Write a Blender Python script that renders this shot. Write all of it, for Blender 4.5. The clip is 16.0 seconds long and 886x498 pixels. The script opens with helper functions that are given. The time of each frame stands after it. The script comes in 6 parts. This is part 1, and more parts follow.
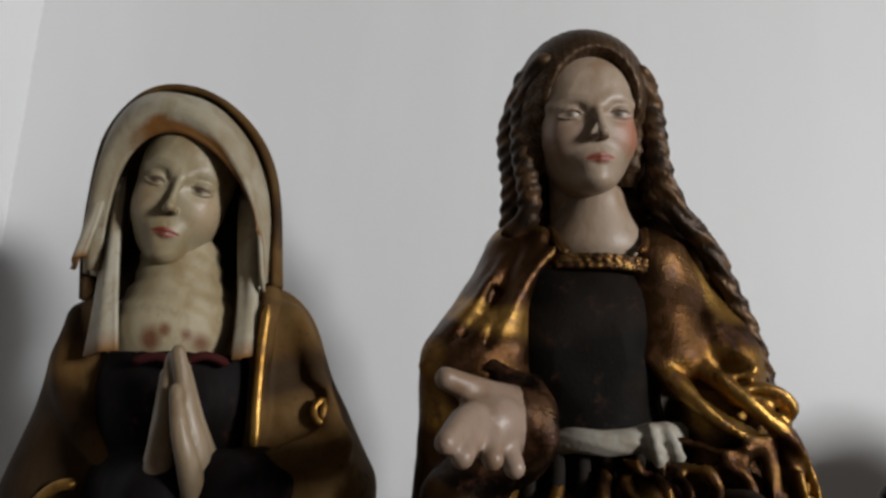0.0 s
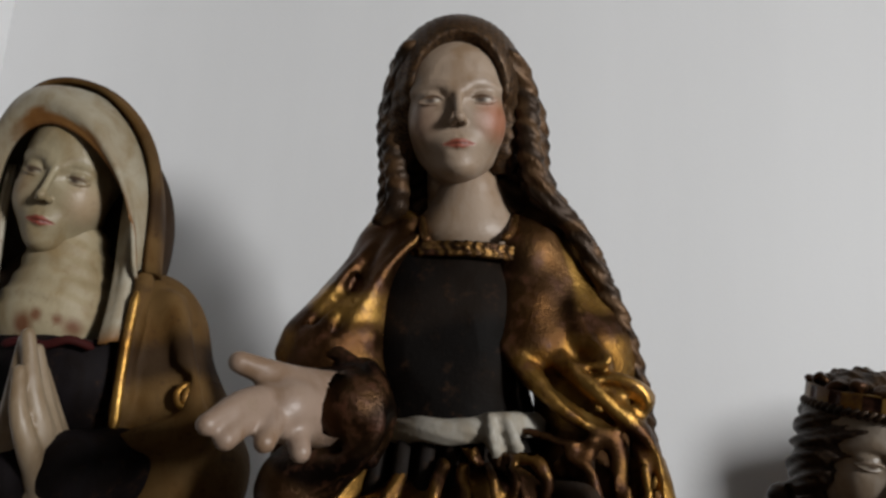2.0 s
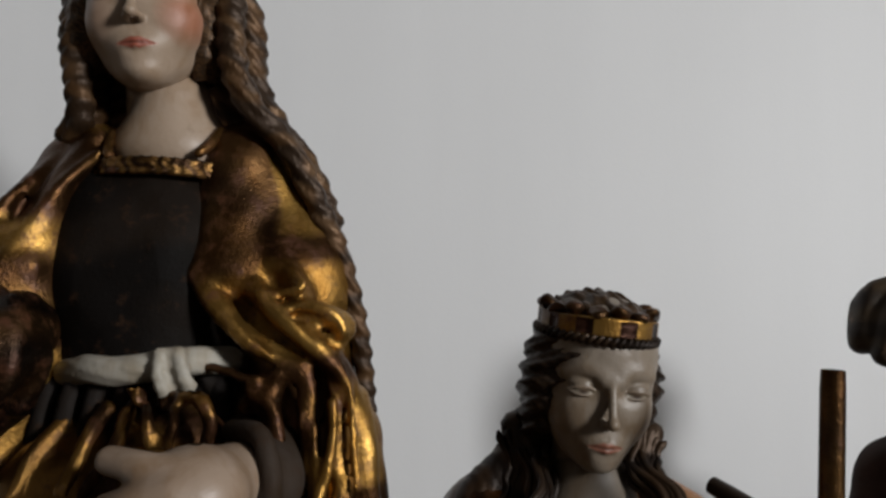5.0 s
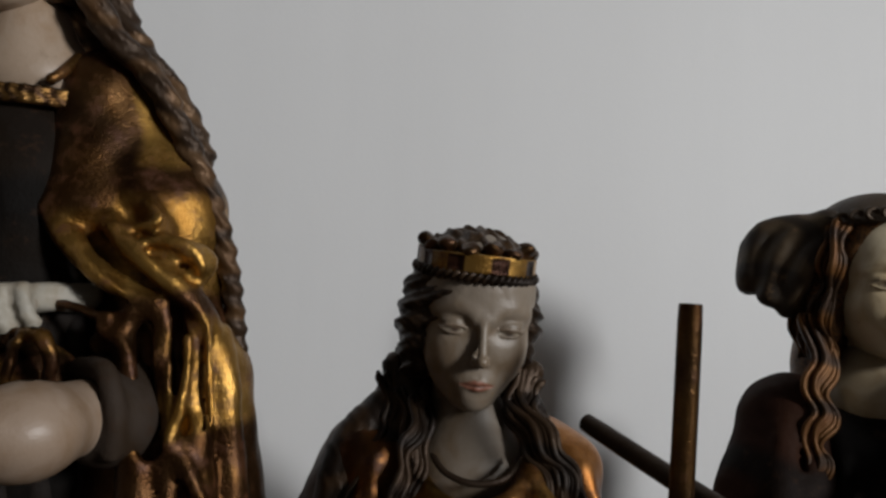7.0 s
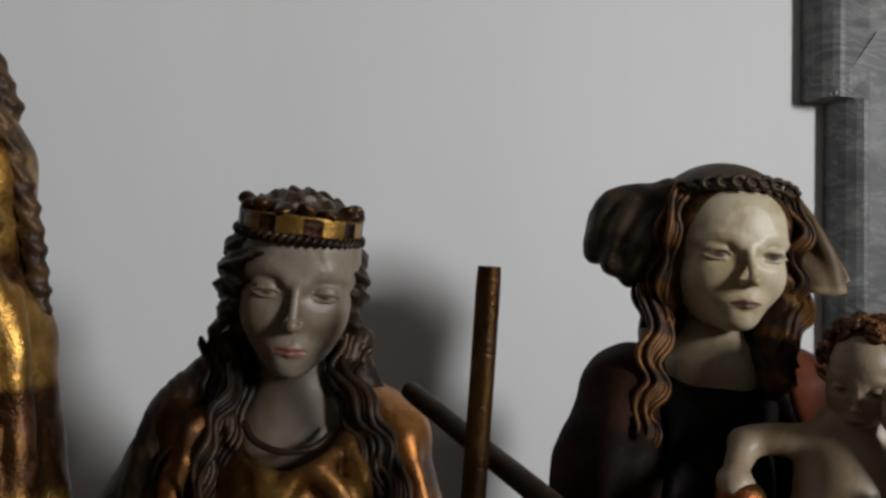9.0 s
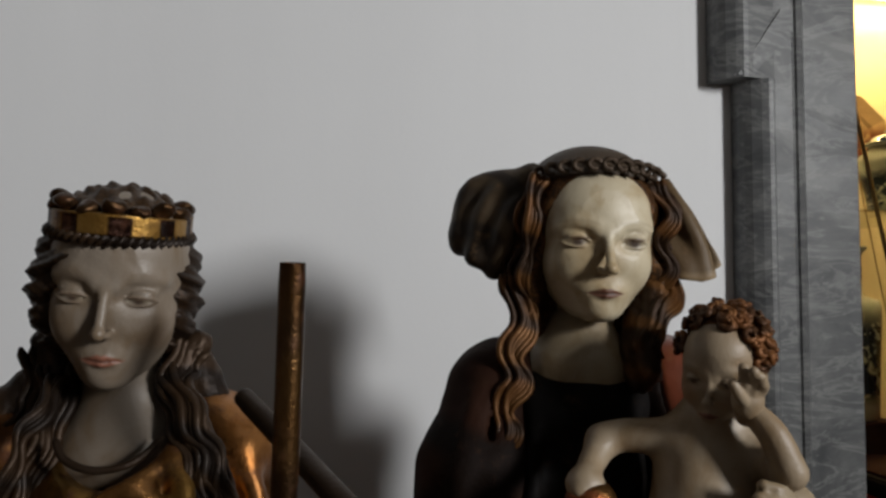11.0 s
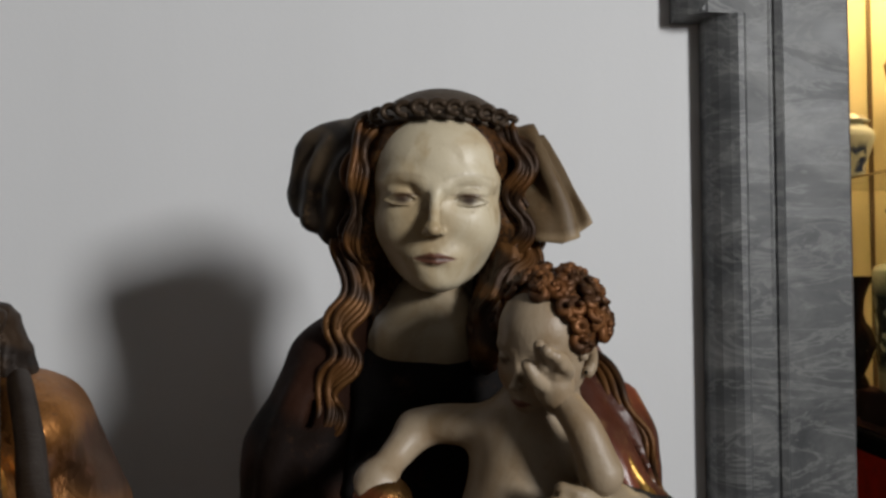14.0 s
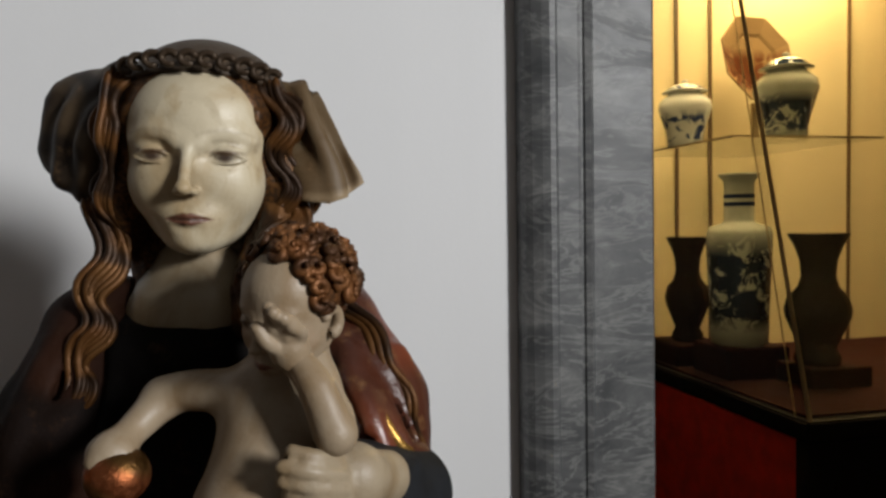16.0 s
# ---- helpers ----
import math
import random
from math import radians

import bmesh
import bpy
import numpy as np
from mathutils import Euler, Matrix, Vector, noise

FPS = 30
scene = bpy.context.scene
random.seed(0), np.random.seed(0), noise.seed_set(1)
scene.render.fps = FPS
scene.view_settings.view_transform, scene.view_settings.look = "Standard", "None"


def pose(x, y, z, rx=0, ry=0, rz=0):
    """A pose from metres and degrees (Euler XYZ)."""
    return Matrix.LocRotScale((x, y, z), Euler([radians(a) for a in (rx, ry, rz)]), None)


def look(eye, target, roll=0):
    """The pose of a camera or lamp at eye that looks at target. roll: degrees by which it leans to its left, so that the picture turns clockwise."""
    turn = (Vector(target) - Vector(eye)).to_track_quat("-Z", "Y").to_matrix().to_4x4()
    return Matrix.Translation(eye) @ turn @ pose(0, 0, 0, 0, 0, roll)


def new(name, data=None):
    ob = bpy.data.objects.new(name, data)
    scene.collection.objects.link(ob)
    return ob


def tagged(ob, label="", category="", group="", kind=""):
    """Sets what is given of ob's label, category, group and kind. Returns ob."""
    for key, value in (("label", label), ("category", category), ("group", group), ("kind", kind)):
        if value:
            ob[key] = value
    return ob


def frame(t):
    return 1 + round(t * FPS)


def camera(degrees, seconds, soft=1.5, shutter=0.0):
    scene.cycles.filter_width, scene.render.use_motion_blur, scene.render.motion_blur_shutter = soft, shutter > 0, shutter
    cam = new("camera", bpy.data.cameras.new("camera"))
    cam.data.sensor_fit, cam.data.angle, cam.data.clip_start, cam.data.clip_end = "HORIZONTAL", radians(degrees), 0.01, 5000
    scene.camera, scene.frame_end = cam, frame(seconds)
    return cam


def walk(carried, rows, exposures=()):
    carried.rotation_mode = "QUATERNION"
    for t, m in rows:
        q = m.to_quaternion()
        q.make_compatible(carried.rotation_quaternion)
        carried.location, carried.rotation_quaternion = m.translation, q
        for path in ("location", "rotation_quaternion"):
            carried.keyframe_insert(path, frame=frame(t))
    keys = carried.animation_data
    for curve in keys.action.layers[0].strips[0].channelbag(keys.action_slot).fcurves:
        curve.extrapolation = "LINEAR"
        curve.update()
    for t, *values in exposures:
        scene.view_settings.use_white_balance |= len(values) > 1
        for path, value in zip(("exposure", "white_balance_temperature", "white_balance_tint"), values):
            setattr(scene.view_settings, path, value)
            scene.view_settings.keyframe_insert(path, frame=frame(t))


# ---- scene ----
cam = camera(62.1, 16.0, 2.8)
METRES, EYE, TILT, LEAN, TURN = 1.0, 1.5, 0.0, 0.0, 0.0
ROWS = [
    (0.0, 0.0, 0.0, 0.0, -0.52, 12.57, -2.32),
    (0.5, 0.0511, 0.0085, 0.0014, -0.12, 11.91, -2.84),
    (1.0, 0.0958, 0.0131, 0.0027, 0.64, 12.65, -2.73),
    (1.5, 0.1417, 0.0101, 0.002, 2.85, 12.56, -3.61),
    (2.0, 0.1738, 0.0088, 0.0025, 4.03, 11.96, -3.34),
    (2.5, 0.1833, 0.0395, 0.0038, -0.07, 12.0, -2.69),
    (3.0, 0.1904, 0.0711, 0.0069, -1.68, 11.52, -1.44),
    (3.5, 0.2265, 0.0802, 0.0104, -0.84, 11.49, -1.68),
    (4.0, 0.2744, 0.0834, 0.0096, -0.81, 10.35, -1.47),
    (4.5, 0.3168, 0.0843, 0.0058, -1.57, 9.18, -1.73),
    (5.0, 0.3492, 0.0793, 0.001, -1.76, 7.91, -1.36),
    (7.5, 0.4395, 0.1002, -0.0159, -4.82, 4.07, -1.32),
    (8.0, 0.4595, 0.1068, -0.0207, -5.13, 3.48, -1.16),
    (8.5, 0.485, 0.1103, -0.0234, -5.86, 3.2, -1.15),
    (9.0, 0.5272, 0.1026, -0.0206, -7.62, 3.19, -1.94),
    (9.5, 0.5556, 0.0995, -0.0213, -7.86, 2.67, -1.57),
    (10.0, 0.565, 0.1174, -0.015, -11.54, 2.91, -0.66),
    (12.5, 0.737, 0.1302, -0.0235, -5.6, 2.47, 0.86),
    (13.0, 0.7421, 0.1441, -0.0224, -8.58, 1.55, 2.07),
    (13.5, 0.792, 0.1628, -0.0212, -6.26, 1.19, 1.31),
    (14.0, 0.8216, 0.177, -0.0239, -3.54, 0.77, 0.7),
    (14.5, 0.8427, 0.1843, -0.0276, -3.52, 0.28, 1.01),
    (15.0, 0.8648, 0.182, -0.0295, -5.27, -0.75, 1.04),
    (15.5, 0.8896, 0.1767, -0.028, -10.75, -1.45, 0.92),
    (16.0, 0.8975, 0.1754, -0.0272, -12.9, -2.2, 0.92),
]
walk(cam, [(t, pose(0, 0, EYE, TILT, LEAN, TURN) @ pose(METRES * x, METRES * y, METRES * z, 90 + pitch, roll, yaw)) for t, x, y, z, yaw, pitch, roll in ROWS],
     [(0.0, 0.15), (3.0, 0.08), (5.0, -0.02), (8.0, -0.25), (14.0, -0.15), (16.0, -0.02)])

# ---- light ----
world = bpy.data.worlds.new("sky")
scene.world = world
world.use_nodes = True
wn = world.node_tree
sky = wn.nodes.new("ShaderNodeTexSky")
sky.sky_type, sky.sun_disc = "NISHITA", False
sky.sun_elevation, sky.sun_rotation = radians(35), radians(140)
wn.links.new(sky.outputs[0], wn.nodes["Background"].inputs[0])
wn.nodes["Background"].inputs[1].default_value = 0.05


def area(name, m, sx, sy, watts, colour):
    lamp = bpy.data.lights.new(name, "AREA")
    lamp.shape, lamp.size, lamp.size_y, lamp.energy, lamp.color = "RECTANGLE", sx, sy, watts, colour
    ob = new(name, lamp)
    ob.matrix_world = m
    return ob


WIN_Y, WIN_Z = -1.35, 2.18
# daylight in the window of the room, and the tungsten tubes of the show case
area("daylight_main", look((2.54, WIN_Y, WIN_Z), (0.0, WIN_Y + 0.5, WIN_Z - 0.7)), 0.48, 0.56, 110, (0.98, 0.985, 0.985))

# ---- materials ----


def material(name):
    m = bpy.data.materials.new(name)
    m.use_nodes = True
    return m, m.node_tree.nodes, m.node_tree.links, m.node_tree.nodes["Principled BSDF"]


def noise_tex(n, l, scale, detail=6, rough=0.6, stretch=(1, 1, 1), distort=0.0, tilt=0.0):
    co = n.new("ShaderNodeTexCoord")
    mp = n.new("ShaderNodeMapping")
    mp.inputs["Scale"].default_value = stretch
    mp.inputs["Rotation"].default_value = (0, radians(tilt), 0)
    tx = n.new("ShaderNodeTexNoise")
    tx.inputs["Scale"].default_value, tx.inputs["Detail"].default_value = scale, detail
    tx.inputs["Roughness"].default_value, tx.inputs["Distortion"].default_value = rough, distort
    l.new(co.outputs["Object"], mp.inputs[0])
    l.new(mp.outputs[0], tx.inputs["Vector"])
    return tx.outputs[0]


def ramp(n, l, src, stops):
    r = n.new("ShaderNodeValToRGB")
    e = r.color_ramp.elements
    while len(e) < len(stops):
        e.new(0.5)
    for k, (p, c) in zip(e, stops):
        k.position, k.color = p, (*c, 1) if len(c) == 3 else c
    l.new(src, r.inputs[0])
    return r.outputs[0]


def grey(v):
    return (v, v, v)


def mix(n, l, fac, a, b, mode="MIX"):
    m = n.new("ShaderNodeMix")
    m.data_type, m.blend_type = "RGBA", mode
    for sock, v in ((m.inputs[0], fac), (m.inputs[6], a), (m.inputs[7], b)):
        if isinstance(v, bpy.types.NodeSocket):
            l.new(v, sock)
        else:
            sock.default_value = v if isinstance(v, float) else (*v, 1)
    return m.outputs[2]


def bump(n, l, b, src, strength, dist):
    k = n.new("ShaderNodeBump")
    k.inputs["Strength"].default_value, k.inputs["Distance"].default_value = strength, dist
    l.new(src, k.inputs["Height"])
    l.new(k.outputs[0], b.inputs["Normal"])


def plain(name, colour, rough=0.6, metal=0.0, spread=0.25, scale=30, relief=0.001, spec=0.5):
    """A surface with stains at two scales and a fine relief."""
    m, n, l, b = material(name)
    big = noise_tex(n, l, scale * 0.25, 4)
    fine = noise_tex(n, l, scale * 6, 4)
    c = mix(n, l, ramp(n, l, big, [(0.3, grey(0)), (0.7, grey(1))]), tuple(v * (1 - spread) for v in colour), tuple(min(1, v * (1 + spread * 0.5)) for v in colour))
    c = mix(n, l, ramp(n, l, fine, [(0.35, grey(0)), (0.65, grey(0.25))]), c, tuple(v * 0.6 for v in colour))
    l.new(c, b.inputs["Base Color"])
    l.new(ramp(n, l, big, [(0.2, grey(max(0, rough - 0.08))), (0.8, grey(min(1, rough + 0.12)))]), b.inputs["Roughness"])
    b.inputs["Metallic"].default_value, b.inputs["Specular IOR Level"].default_value = metal, spec
    bump(n, l, b, fine, 0.5, relief)
    return m


def painted(name, rough, wear_colour, wear=0.5, metal=0.0, relief=0.0006, spec=0.5, patch=(0.62, 0.58, 0.52)):
    """Old paint on carved wood: the colour is the statue's own paint, chipped to the ground below."""
    m, n, l, b = material(name)
    at = n.new("ShaderNodeAttribute")
    at.attribute_name = "paint"
    big = noise_tex(n, l, 14, 5, 0.65)
    chips = noise_tex(n, l, 60, 6, 0.7)
    fine = noise_tex(n, l, 420, 3)
    c = mix(n, l, ramp(n, l, big, [(0.25, grey(0.0)), (0.75, grey(1.0))]), at.outputs[0], patch, "MULTIPLY")
    c = mix(n, l, 0.9, at.outputs[0], c)
    stain = noise_tex(n, l, 33, 4, 0.6, (1, 1, 0.6), 0.8)
    c = mix(n, l, ramp(n, l, stain, [(0.44, grey(0)), (0.66, grey(0.75))]), c, (0.70, 0.58, 0.42), "MULTIPLY")
    chip = ramp(n, l, chips, [(wear, grey(0)), (min(1, wear + 0.16), grey(0.85))])
    c = mix(n, l, chip, c, wear_colour)
    l.new(c, b.inputs["Base Color"])
    l.new(ramp(n, l, big, [(0.2, grey(rough)), (0.8, grey(min(1, rough + 0.18)))]), b.inputs["Roughness"])
    if metal:
        l.new(ramp(n, l, chip, [(0.0, grey(metal)), (1.0, grey(0.0))]), b.inputs["Metallic"])
    b.inputs["Specular IOR Level"].default_value = spec
    add = n.new("ShaderNodeMath")
    add.operation = "MULTIPLY_ADD"
    l.new(chips, add.inputs[0])
    add.inputs[1].default_value = 1.6
    l.new(fine, add.inputs[2])
    bump(n, l, b, add.outputs[0], 0.45, relief)
    return m


def marble():
    m, n, l, b = material("grey_marble")
    big = noise_tex(n, l, 7, 7, 0.66, (1, 1, 1.8), 1.0, 24)
    veins = noise_tex(n, l, 13, 8, 0.66, (0.6, 1, 2.0), 1.0, 26)
    c = ramp(n, l, big, [(0.32, (0.048, 0.05, 0.052)), (0.5, (0.092, 0.094, 0.095)), (0.68, (0.175, 0.175, 0.17))])
    v = ramp(n, l, veins, [(0.46, grey(0)), (0.5, grey(0.45)), (0.535, grey(0)), (0.62, grey(0)), (0.69, grey(0.6))])
    c = mix(n, l, v, c, (0.28, 0.28, 0.27))
    dark = ramp(n, l, noise_tex(n, l, 9, 6, 0.7, (0.6, 1, 1.7), 0.8, 22), [(0.33, grey(0.5)), (0.45, grey(0))])
    c = mix(n, l, dark, c, (0.035, 0.036, 0.039))
    l.new(c, b.inputs["Base Color"])
    l.new(ramp(n, l, veins, [(0.3, grey(0.4)), (0.7, grey(0.55))]), b.inputs["Roughness"])
    b.inputs["Specular IOR Level"].default_value = 0.45
    bump(n, l, b, veins, 0.3, 0.0012)
    return m


def plaster(name, colour, streak=0.06):
    m, n, l, b = material(name)
    wide = noise_tex(n, l, 2.0, 4, 0.55, (1, 1, 0.5))
    band = noise_tex(n, l, 7.0, 3, 0.5, (1.6, 1, 0.12))
    fine = noise_tex(n, l, 160, 4)
    c = mix(n, l, ramp(n, l, wide, [(0.3, grey(0)), (0.7, grey(1))]), tuple(v * (1 - streak) for v in colour), colour)
    c = mix(n, l, ramp(n, l, band, [(0.35, grey(0)), (0.65, grey(0.5))]), c, tuple(v * (1 - streak * 1.3) for v in colour))
    l.new(c, b.inputs["Base Color"])
    b.inputs["Roughness"].default_value = 0.6
    b.inputs["Specular IOR Level"].default_value = 0.5
    bump(n, l, b, mix(n, l, 0.35, band, fine), 0.25, 0.002)
    return m


def glass(name, tint=(0.98, 1.0, 0.97)):
    m, n, l, b = material(name)
    b.inputs["Base Color"].default_value = (*tint, 1)
    b.inputs["Roughness"].default_value = 0.02
    b.inputs["Transmission Weight"].default_value = 1.0
    b.inputs["IOR"].default_value = 1.45
    b.inputs["Specular IOR Level"].default_value = 0.2
    return m


def porcelain(name, ground, ink, amount, scale, spec=0.6):
    """Glazed ware with a painted band of blue foliage."""
    m, n, l, b = material(name)
    co = n.new("ShaderNodeTexCoord")
    sep = n.new("ShaderNodeSeparateXYZ")
    l.new(co.outputs["Generated"], sep.inputs[0])
    a = noise_tex(n, l, scale, 5, 0.65, (1, 1, 1), 1.2)
    zone = ramp(n, l, sep.outputs[2], [(0.0, grey(0.1)), (0.08, grey(0)), (0.16, grey(1)), (0.52, grey(1)), (0.66, grey(0))])
    blot = ramp(n, l, a, [(0.62 - amount, grey(0)), (0.68 - amount, grey(1))])
    f = mix(n, l, 1.0, blot, zone, "MULTIPLY")
    c = mix(n, l, f, ground, ink)
    l.new(c, b.inputs["Base Color"])
    b.inputs["Roughness"].default_value = 0.12
    b.inputs["Coat Weight"].default_value = spec
    return m


WALL = plaster("white_wall_paint", (0.74, 0.74, 0.745), 0.05)
CREAM = plaster("cream_case_lining", (0.78, 0.66, 0.40), 0.05)
# dark tones for surfaces out of view, chosen to hold down bounce light
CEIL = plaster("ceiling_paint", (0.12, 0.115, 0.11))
DIM = plaster("bounce_damping_paint", (0.07, 0.064, 0.058))
# near-black for unseen walls, keeps reflections off the show case panes
NIGHT = plaster("reflection_damping_paint", (0.045, 0.041, 0.036))
FLOOR = plain("oak_floor", (0.09, 0.055, 0.03), 0.45, spread=0.4)
MARBLE = marble()
SKIN = painted("flesh_paint", 0.36, (0.2, 0.14, 0.09), 0.60, spec=0.42, relief=0.0005, patch=(0.72, 0.67, 0.6))
HAIR = painted("hair_paint", 0.38, (0.05, 0.03, 0.02), 0.62, metal=0.4, spec=0.25, relief=0.0009)
GILT = painted("worn_gold_leaf", 0.28, (0.06, 0.022, 0.011), 0.5, metal=0.9, relief=0.0013, spec=0.2, patch=(0.3, 0.24, 0.2))
CLOTH = painted("dark_cloth_paint", 0.55, (0.035, 0.018, 0.01), 0.56, spec=0.05, relief=0.0009)
LACQUER = painted("lacquer_paint", 0.27, (0.2, 0.10, 0.04), 0.55, spec=0.7, relief=0.0008)
LINEN = painted("linen_paint", 0.45, (0.17, 0.10, 0.05), 0.59, spec=0.3, patch=(0.6, 0.53, 0.42))
IRONWOOD = plain("blackened_wood", (0.008, 0.007, 0.007), 0.55, spec=0.15)
REDCLOTH = plain("red_felt", (0.72, 0.03, 0.014), 0.85, spread=0.3, scale=60)
DARKRED = plain("oxblood_paint", (0.022, 0.005, 0.004), 0.7, spec=0.06, relief=0.0001)
GLASS = glass("clear_glass")
BLUEWHITE = porcelain("blue_white_porcelain", (0.72, 0.74, 0.72), (0.02, 0.045, 0.16), 0.13, 14)
BLACKWHITE = porcelain("dark_blue_porcelain", (0.46, 0.47, 0.4), (0.012, 0.022, 0.045), 0.2, 12)
IMARI = porcelain("imari_porcelain", (0.34, 0.22, 0.11), (0.14, 0.045, 0.018), 0.2, 10)
OXGLAZE = plain("brown_black_glaze", (0.007, 0.0022, 0.0014), 0.1, spread=0.3, spec=0.5, relief=0.00001)
BANDBLUE = plain("band_blue", (0.03, 0.05, 0.12), 0.15)
BRASS = plain("bronze_strip", (0.42, 0.31, 0.16), 0.4, metal=0.4)
LINES = plain("joint_brown", (0.13, 0.075, 0.03), 0.6)
BULB, _, bl, bb = material("warm_lamp_glass")
bb.inputs["Emission Color"].default_value = (1, 0.72, 0.32, 1)
bb.inputs["Emission Strength"].default_value = 30

# ---- mesh helpers ----


def mesh_object(name, bm, mat, parent=None, smooth=False):
    me = bpy.data.meshes.new(name)
    bmesh.ops.recalc_face_normals(bm, faces=bm.faces)
    if smooth:
        for f in bm.faces:
            f.smooth = True
    bm.to_mesh(me)
    bm.free()
    me.materials.append(mat)
    ob = new(name, me)
    ob.parent = parent
    return ob


def part(name, bm, mat, parent, label="", smooth=False):
    ob = mesh_object(name, bm, mat, parent, smooth)
    return tagged(ob, label) if label else ob


def box(x0, x1, y0, y1, z0, z1, bevel=0.0, bm=None):
    bm = bm or bmesh.new()
    k = bmesh.ops.create_cube(bm, size=1, matrix=Matrix.Translation(((x0 + x1) / 2, (y0 + y1) / 2, (z0 + z1) / 2)) @ Matrix.Diagonal((x1 - x0, y1 - y0, z1 - z0, 1)))
    if bevel:
        vs = set(k["verts"])
        bmesh.ops.bevel(bm, geom=[e for e in bm.edges if e.verts[0] in vs], offset=bevel, segments=2, affect="EDGES")
    return bm


def prism(outline, axis_from, axis_to, flip=False):
    """A straight bar of the plan outline (x, y), between two heights."""
    bm = bmesh.new()
    lo = [bm.verts.new((x, y, axis_from)) for x, y in outline]
    hi = [bm.verts.new((x, y, axis_to)) for x, y in outline]
    bm.faces.new(lo)
    bm.faces.new(hi)
    for i in range(len(lo)):
        j = (i + 1) % len(lo)
        bm.faces.new((lo[i], lo[j], hi[j], hi[i]))
    return bm


def lathe(profile, at=(0, 0, 0), seg=40):
    bm = bmesh.new()
    rings = []
    for r, z in profile:
        rings.append([bm.verts.new((at[0] + r * math.cos(2 * math.pi * i / seg), at[1] + r * math.sin(2 * math.pi * i / seg), at[2] + z)) for i in range(seg)])
    for a, b in zip(rings, rings[1:]):
        for i in range(seg):
            bm.faces.new((a[i], a[(i + 1) % seg], b[(i + 1) % seg], b[i]))
    bm.faces.new(rings[0])
    bm.faces.new(rings[-1])
    return bm


def rod(a, b, ra, rb=None, seg=12):
    a, b = Vector(a), Vector(b)
    rb = ra if rb is None else rb
    d = b - a
    bm = bmesh.new()
    bmesh.ops.create_cone(bm, cap_ends=True, segments=seg, radius1=ra, radius2=rb, depth=d.length, matrix=Matrix.Translation((a + b) / 2) @ d.to_track_quat("Z", "Y").to_matrix().to_4x4())
    return bm


# ---- the room ----
WY, CX = 1.065, -0.652
DX0, DX1 = 1.374, 2.2
T = 0.3


def structure(name, bm, mat, label, category):
    return tagged(mesh_object(name, bm, mat), label, category, kind="structure")


structure("floor", box(-1.2, 5.2, -3.0, 4.2, -0.1, 0), FLOOR, "dark oak floor of the gallery rooms", "floor")
structure("ceiling", box(-1.2, 5.2, -3.0, 4.2, 3.0, 3.1), CEIL, "unseen ceiling, dark against bounce light", "ceiling")
bm = box(CX - T, 1.26, WY, WY + T, 0, 3.0)
box(1.26, DX1 + 0.1, WY, WY + T, 2.4, 3.0, bm=bm)
box(DX1 + 0.1, 5.2, WY, WY + T, 0, 3.0, bm=bm)
structure("wall_north", bm, WALL, "pale grey-white painted plaster wall behind statues", "wall")
structure("wall_west", box(CX - T, CX, 0.55, WY, 0, 3.0), WALL, "pale grey-white painted side wall by the corner", "wall")
# unseen rest of the side wall, set back and darkened to cut fill
structure("wall_west_far", box(CX - T - 0.2, CX - 0.2, -2.7, 0.55, 0, 3.0), DIM, "unseen wall, dark against bounce light", "wall")
EX = 2.5
bm = box(EX, EX + T, -2.7, WIN_Y - 0.29, 0, 3.0)
box(EX, EX + T, WIN_Y + 0.29, WY, 0, 3.0, bm=bm)
box(EX, EX + T, WIN_Y - 0.29, WIN_Y + 0.29, 0, WIN_Z - 0.34, bm=bm)
box(EX, EX + T, WIN_Y - 0.29, WIN_Y + 0.29, WIN_Z + 0.34, 3.0, bm=bm)
# unseen sheet added so the front pane mirrors no white wall
structure("dark_backing", box(DX1 + 0.1, 4.9, WY + T + 0.001, WY + T + 0.02, 0, 3.0), NIGHT, "unseen dark sheet on the wall's back, added against glass reflections", "wall")
structure("wall_east", bm, DIM, "unseen wall with a window, dark against bounce light", "wall")
structure("wall_south", box(CX - T, EX + T, -3.0, -2.7, 0, 3.0), DIM, "unseen wall, dark against bounce light", "wall")
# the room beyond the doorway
structure("wall_far", box(1.1, 5.2, 3.9, 4.2, 0, 3.0), NIGHT, "unseen wall of the next room, dark against glass reflections", "wall")
structure("wall_far_east", box(4.9, 5.2, WY + T, 3.9, 0, 3.0), NIGHT, "unseen wall of the next room, dark against glass reflections", "wall")
structure("wall_far_west", box(0.8, 1.1, WY + T, 4.2, 0, 3.0), NIGHT, "unseen wall of the next room, dark against glass reflections", "wall")

# ---- the marble door surround ----
portal = tagged(new("marble_portal"), "veined grey marble door surround with stepped mouldings", "doorway", kind="structure")
EAR = 1.763


def jamb(shift, z0, z1, mirror=None):
    """The moulded jamb's plan from the wall to the opening."""
    pts = [(1.197 + shift, WY + 0.002), (1.197 + shift, 1.045), (1.1995 + shift, 1.037), (1.206 + shift, 1.029), (1.217 + shift, 1.022),
           (1.226 + shift, 1.0185), (1.233 + shift, 1.0185), (1.238, 1.024), (1.264, 1.024), (1.268, 1.025), (1.270, 1.033), (1.274, 1.033),
           (1.276, 1.030), (1.283, 1.028), (1.289, 1.034), (1.369, 1.034), (1.374, 1.039), (1.374, WY + T + 0.01), (1.258, WY + T + 0.01), (1.258, WY + 0.002)]
    if mirror is not None:
        pts = [(2 * mirror - x, y) for x, y in pts]
    return prism(pts, z0, z1)


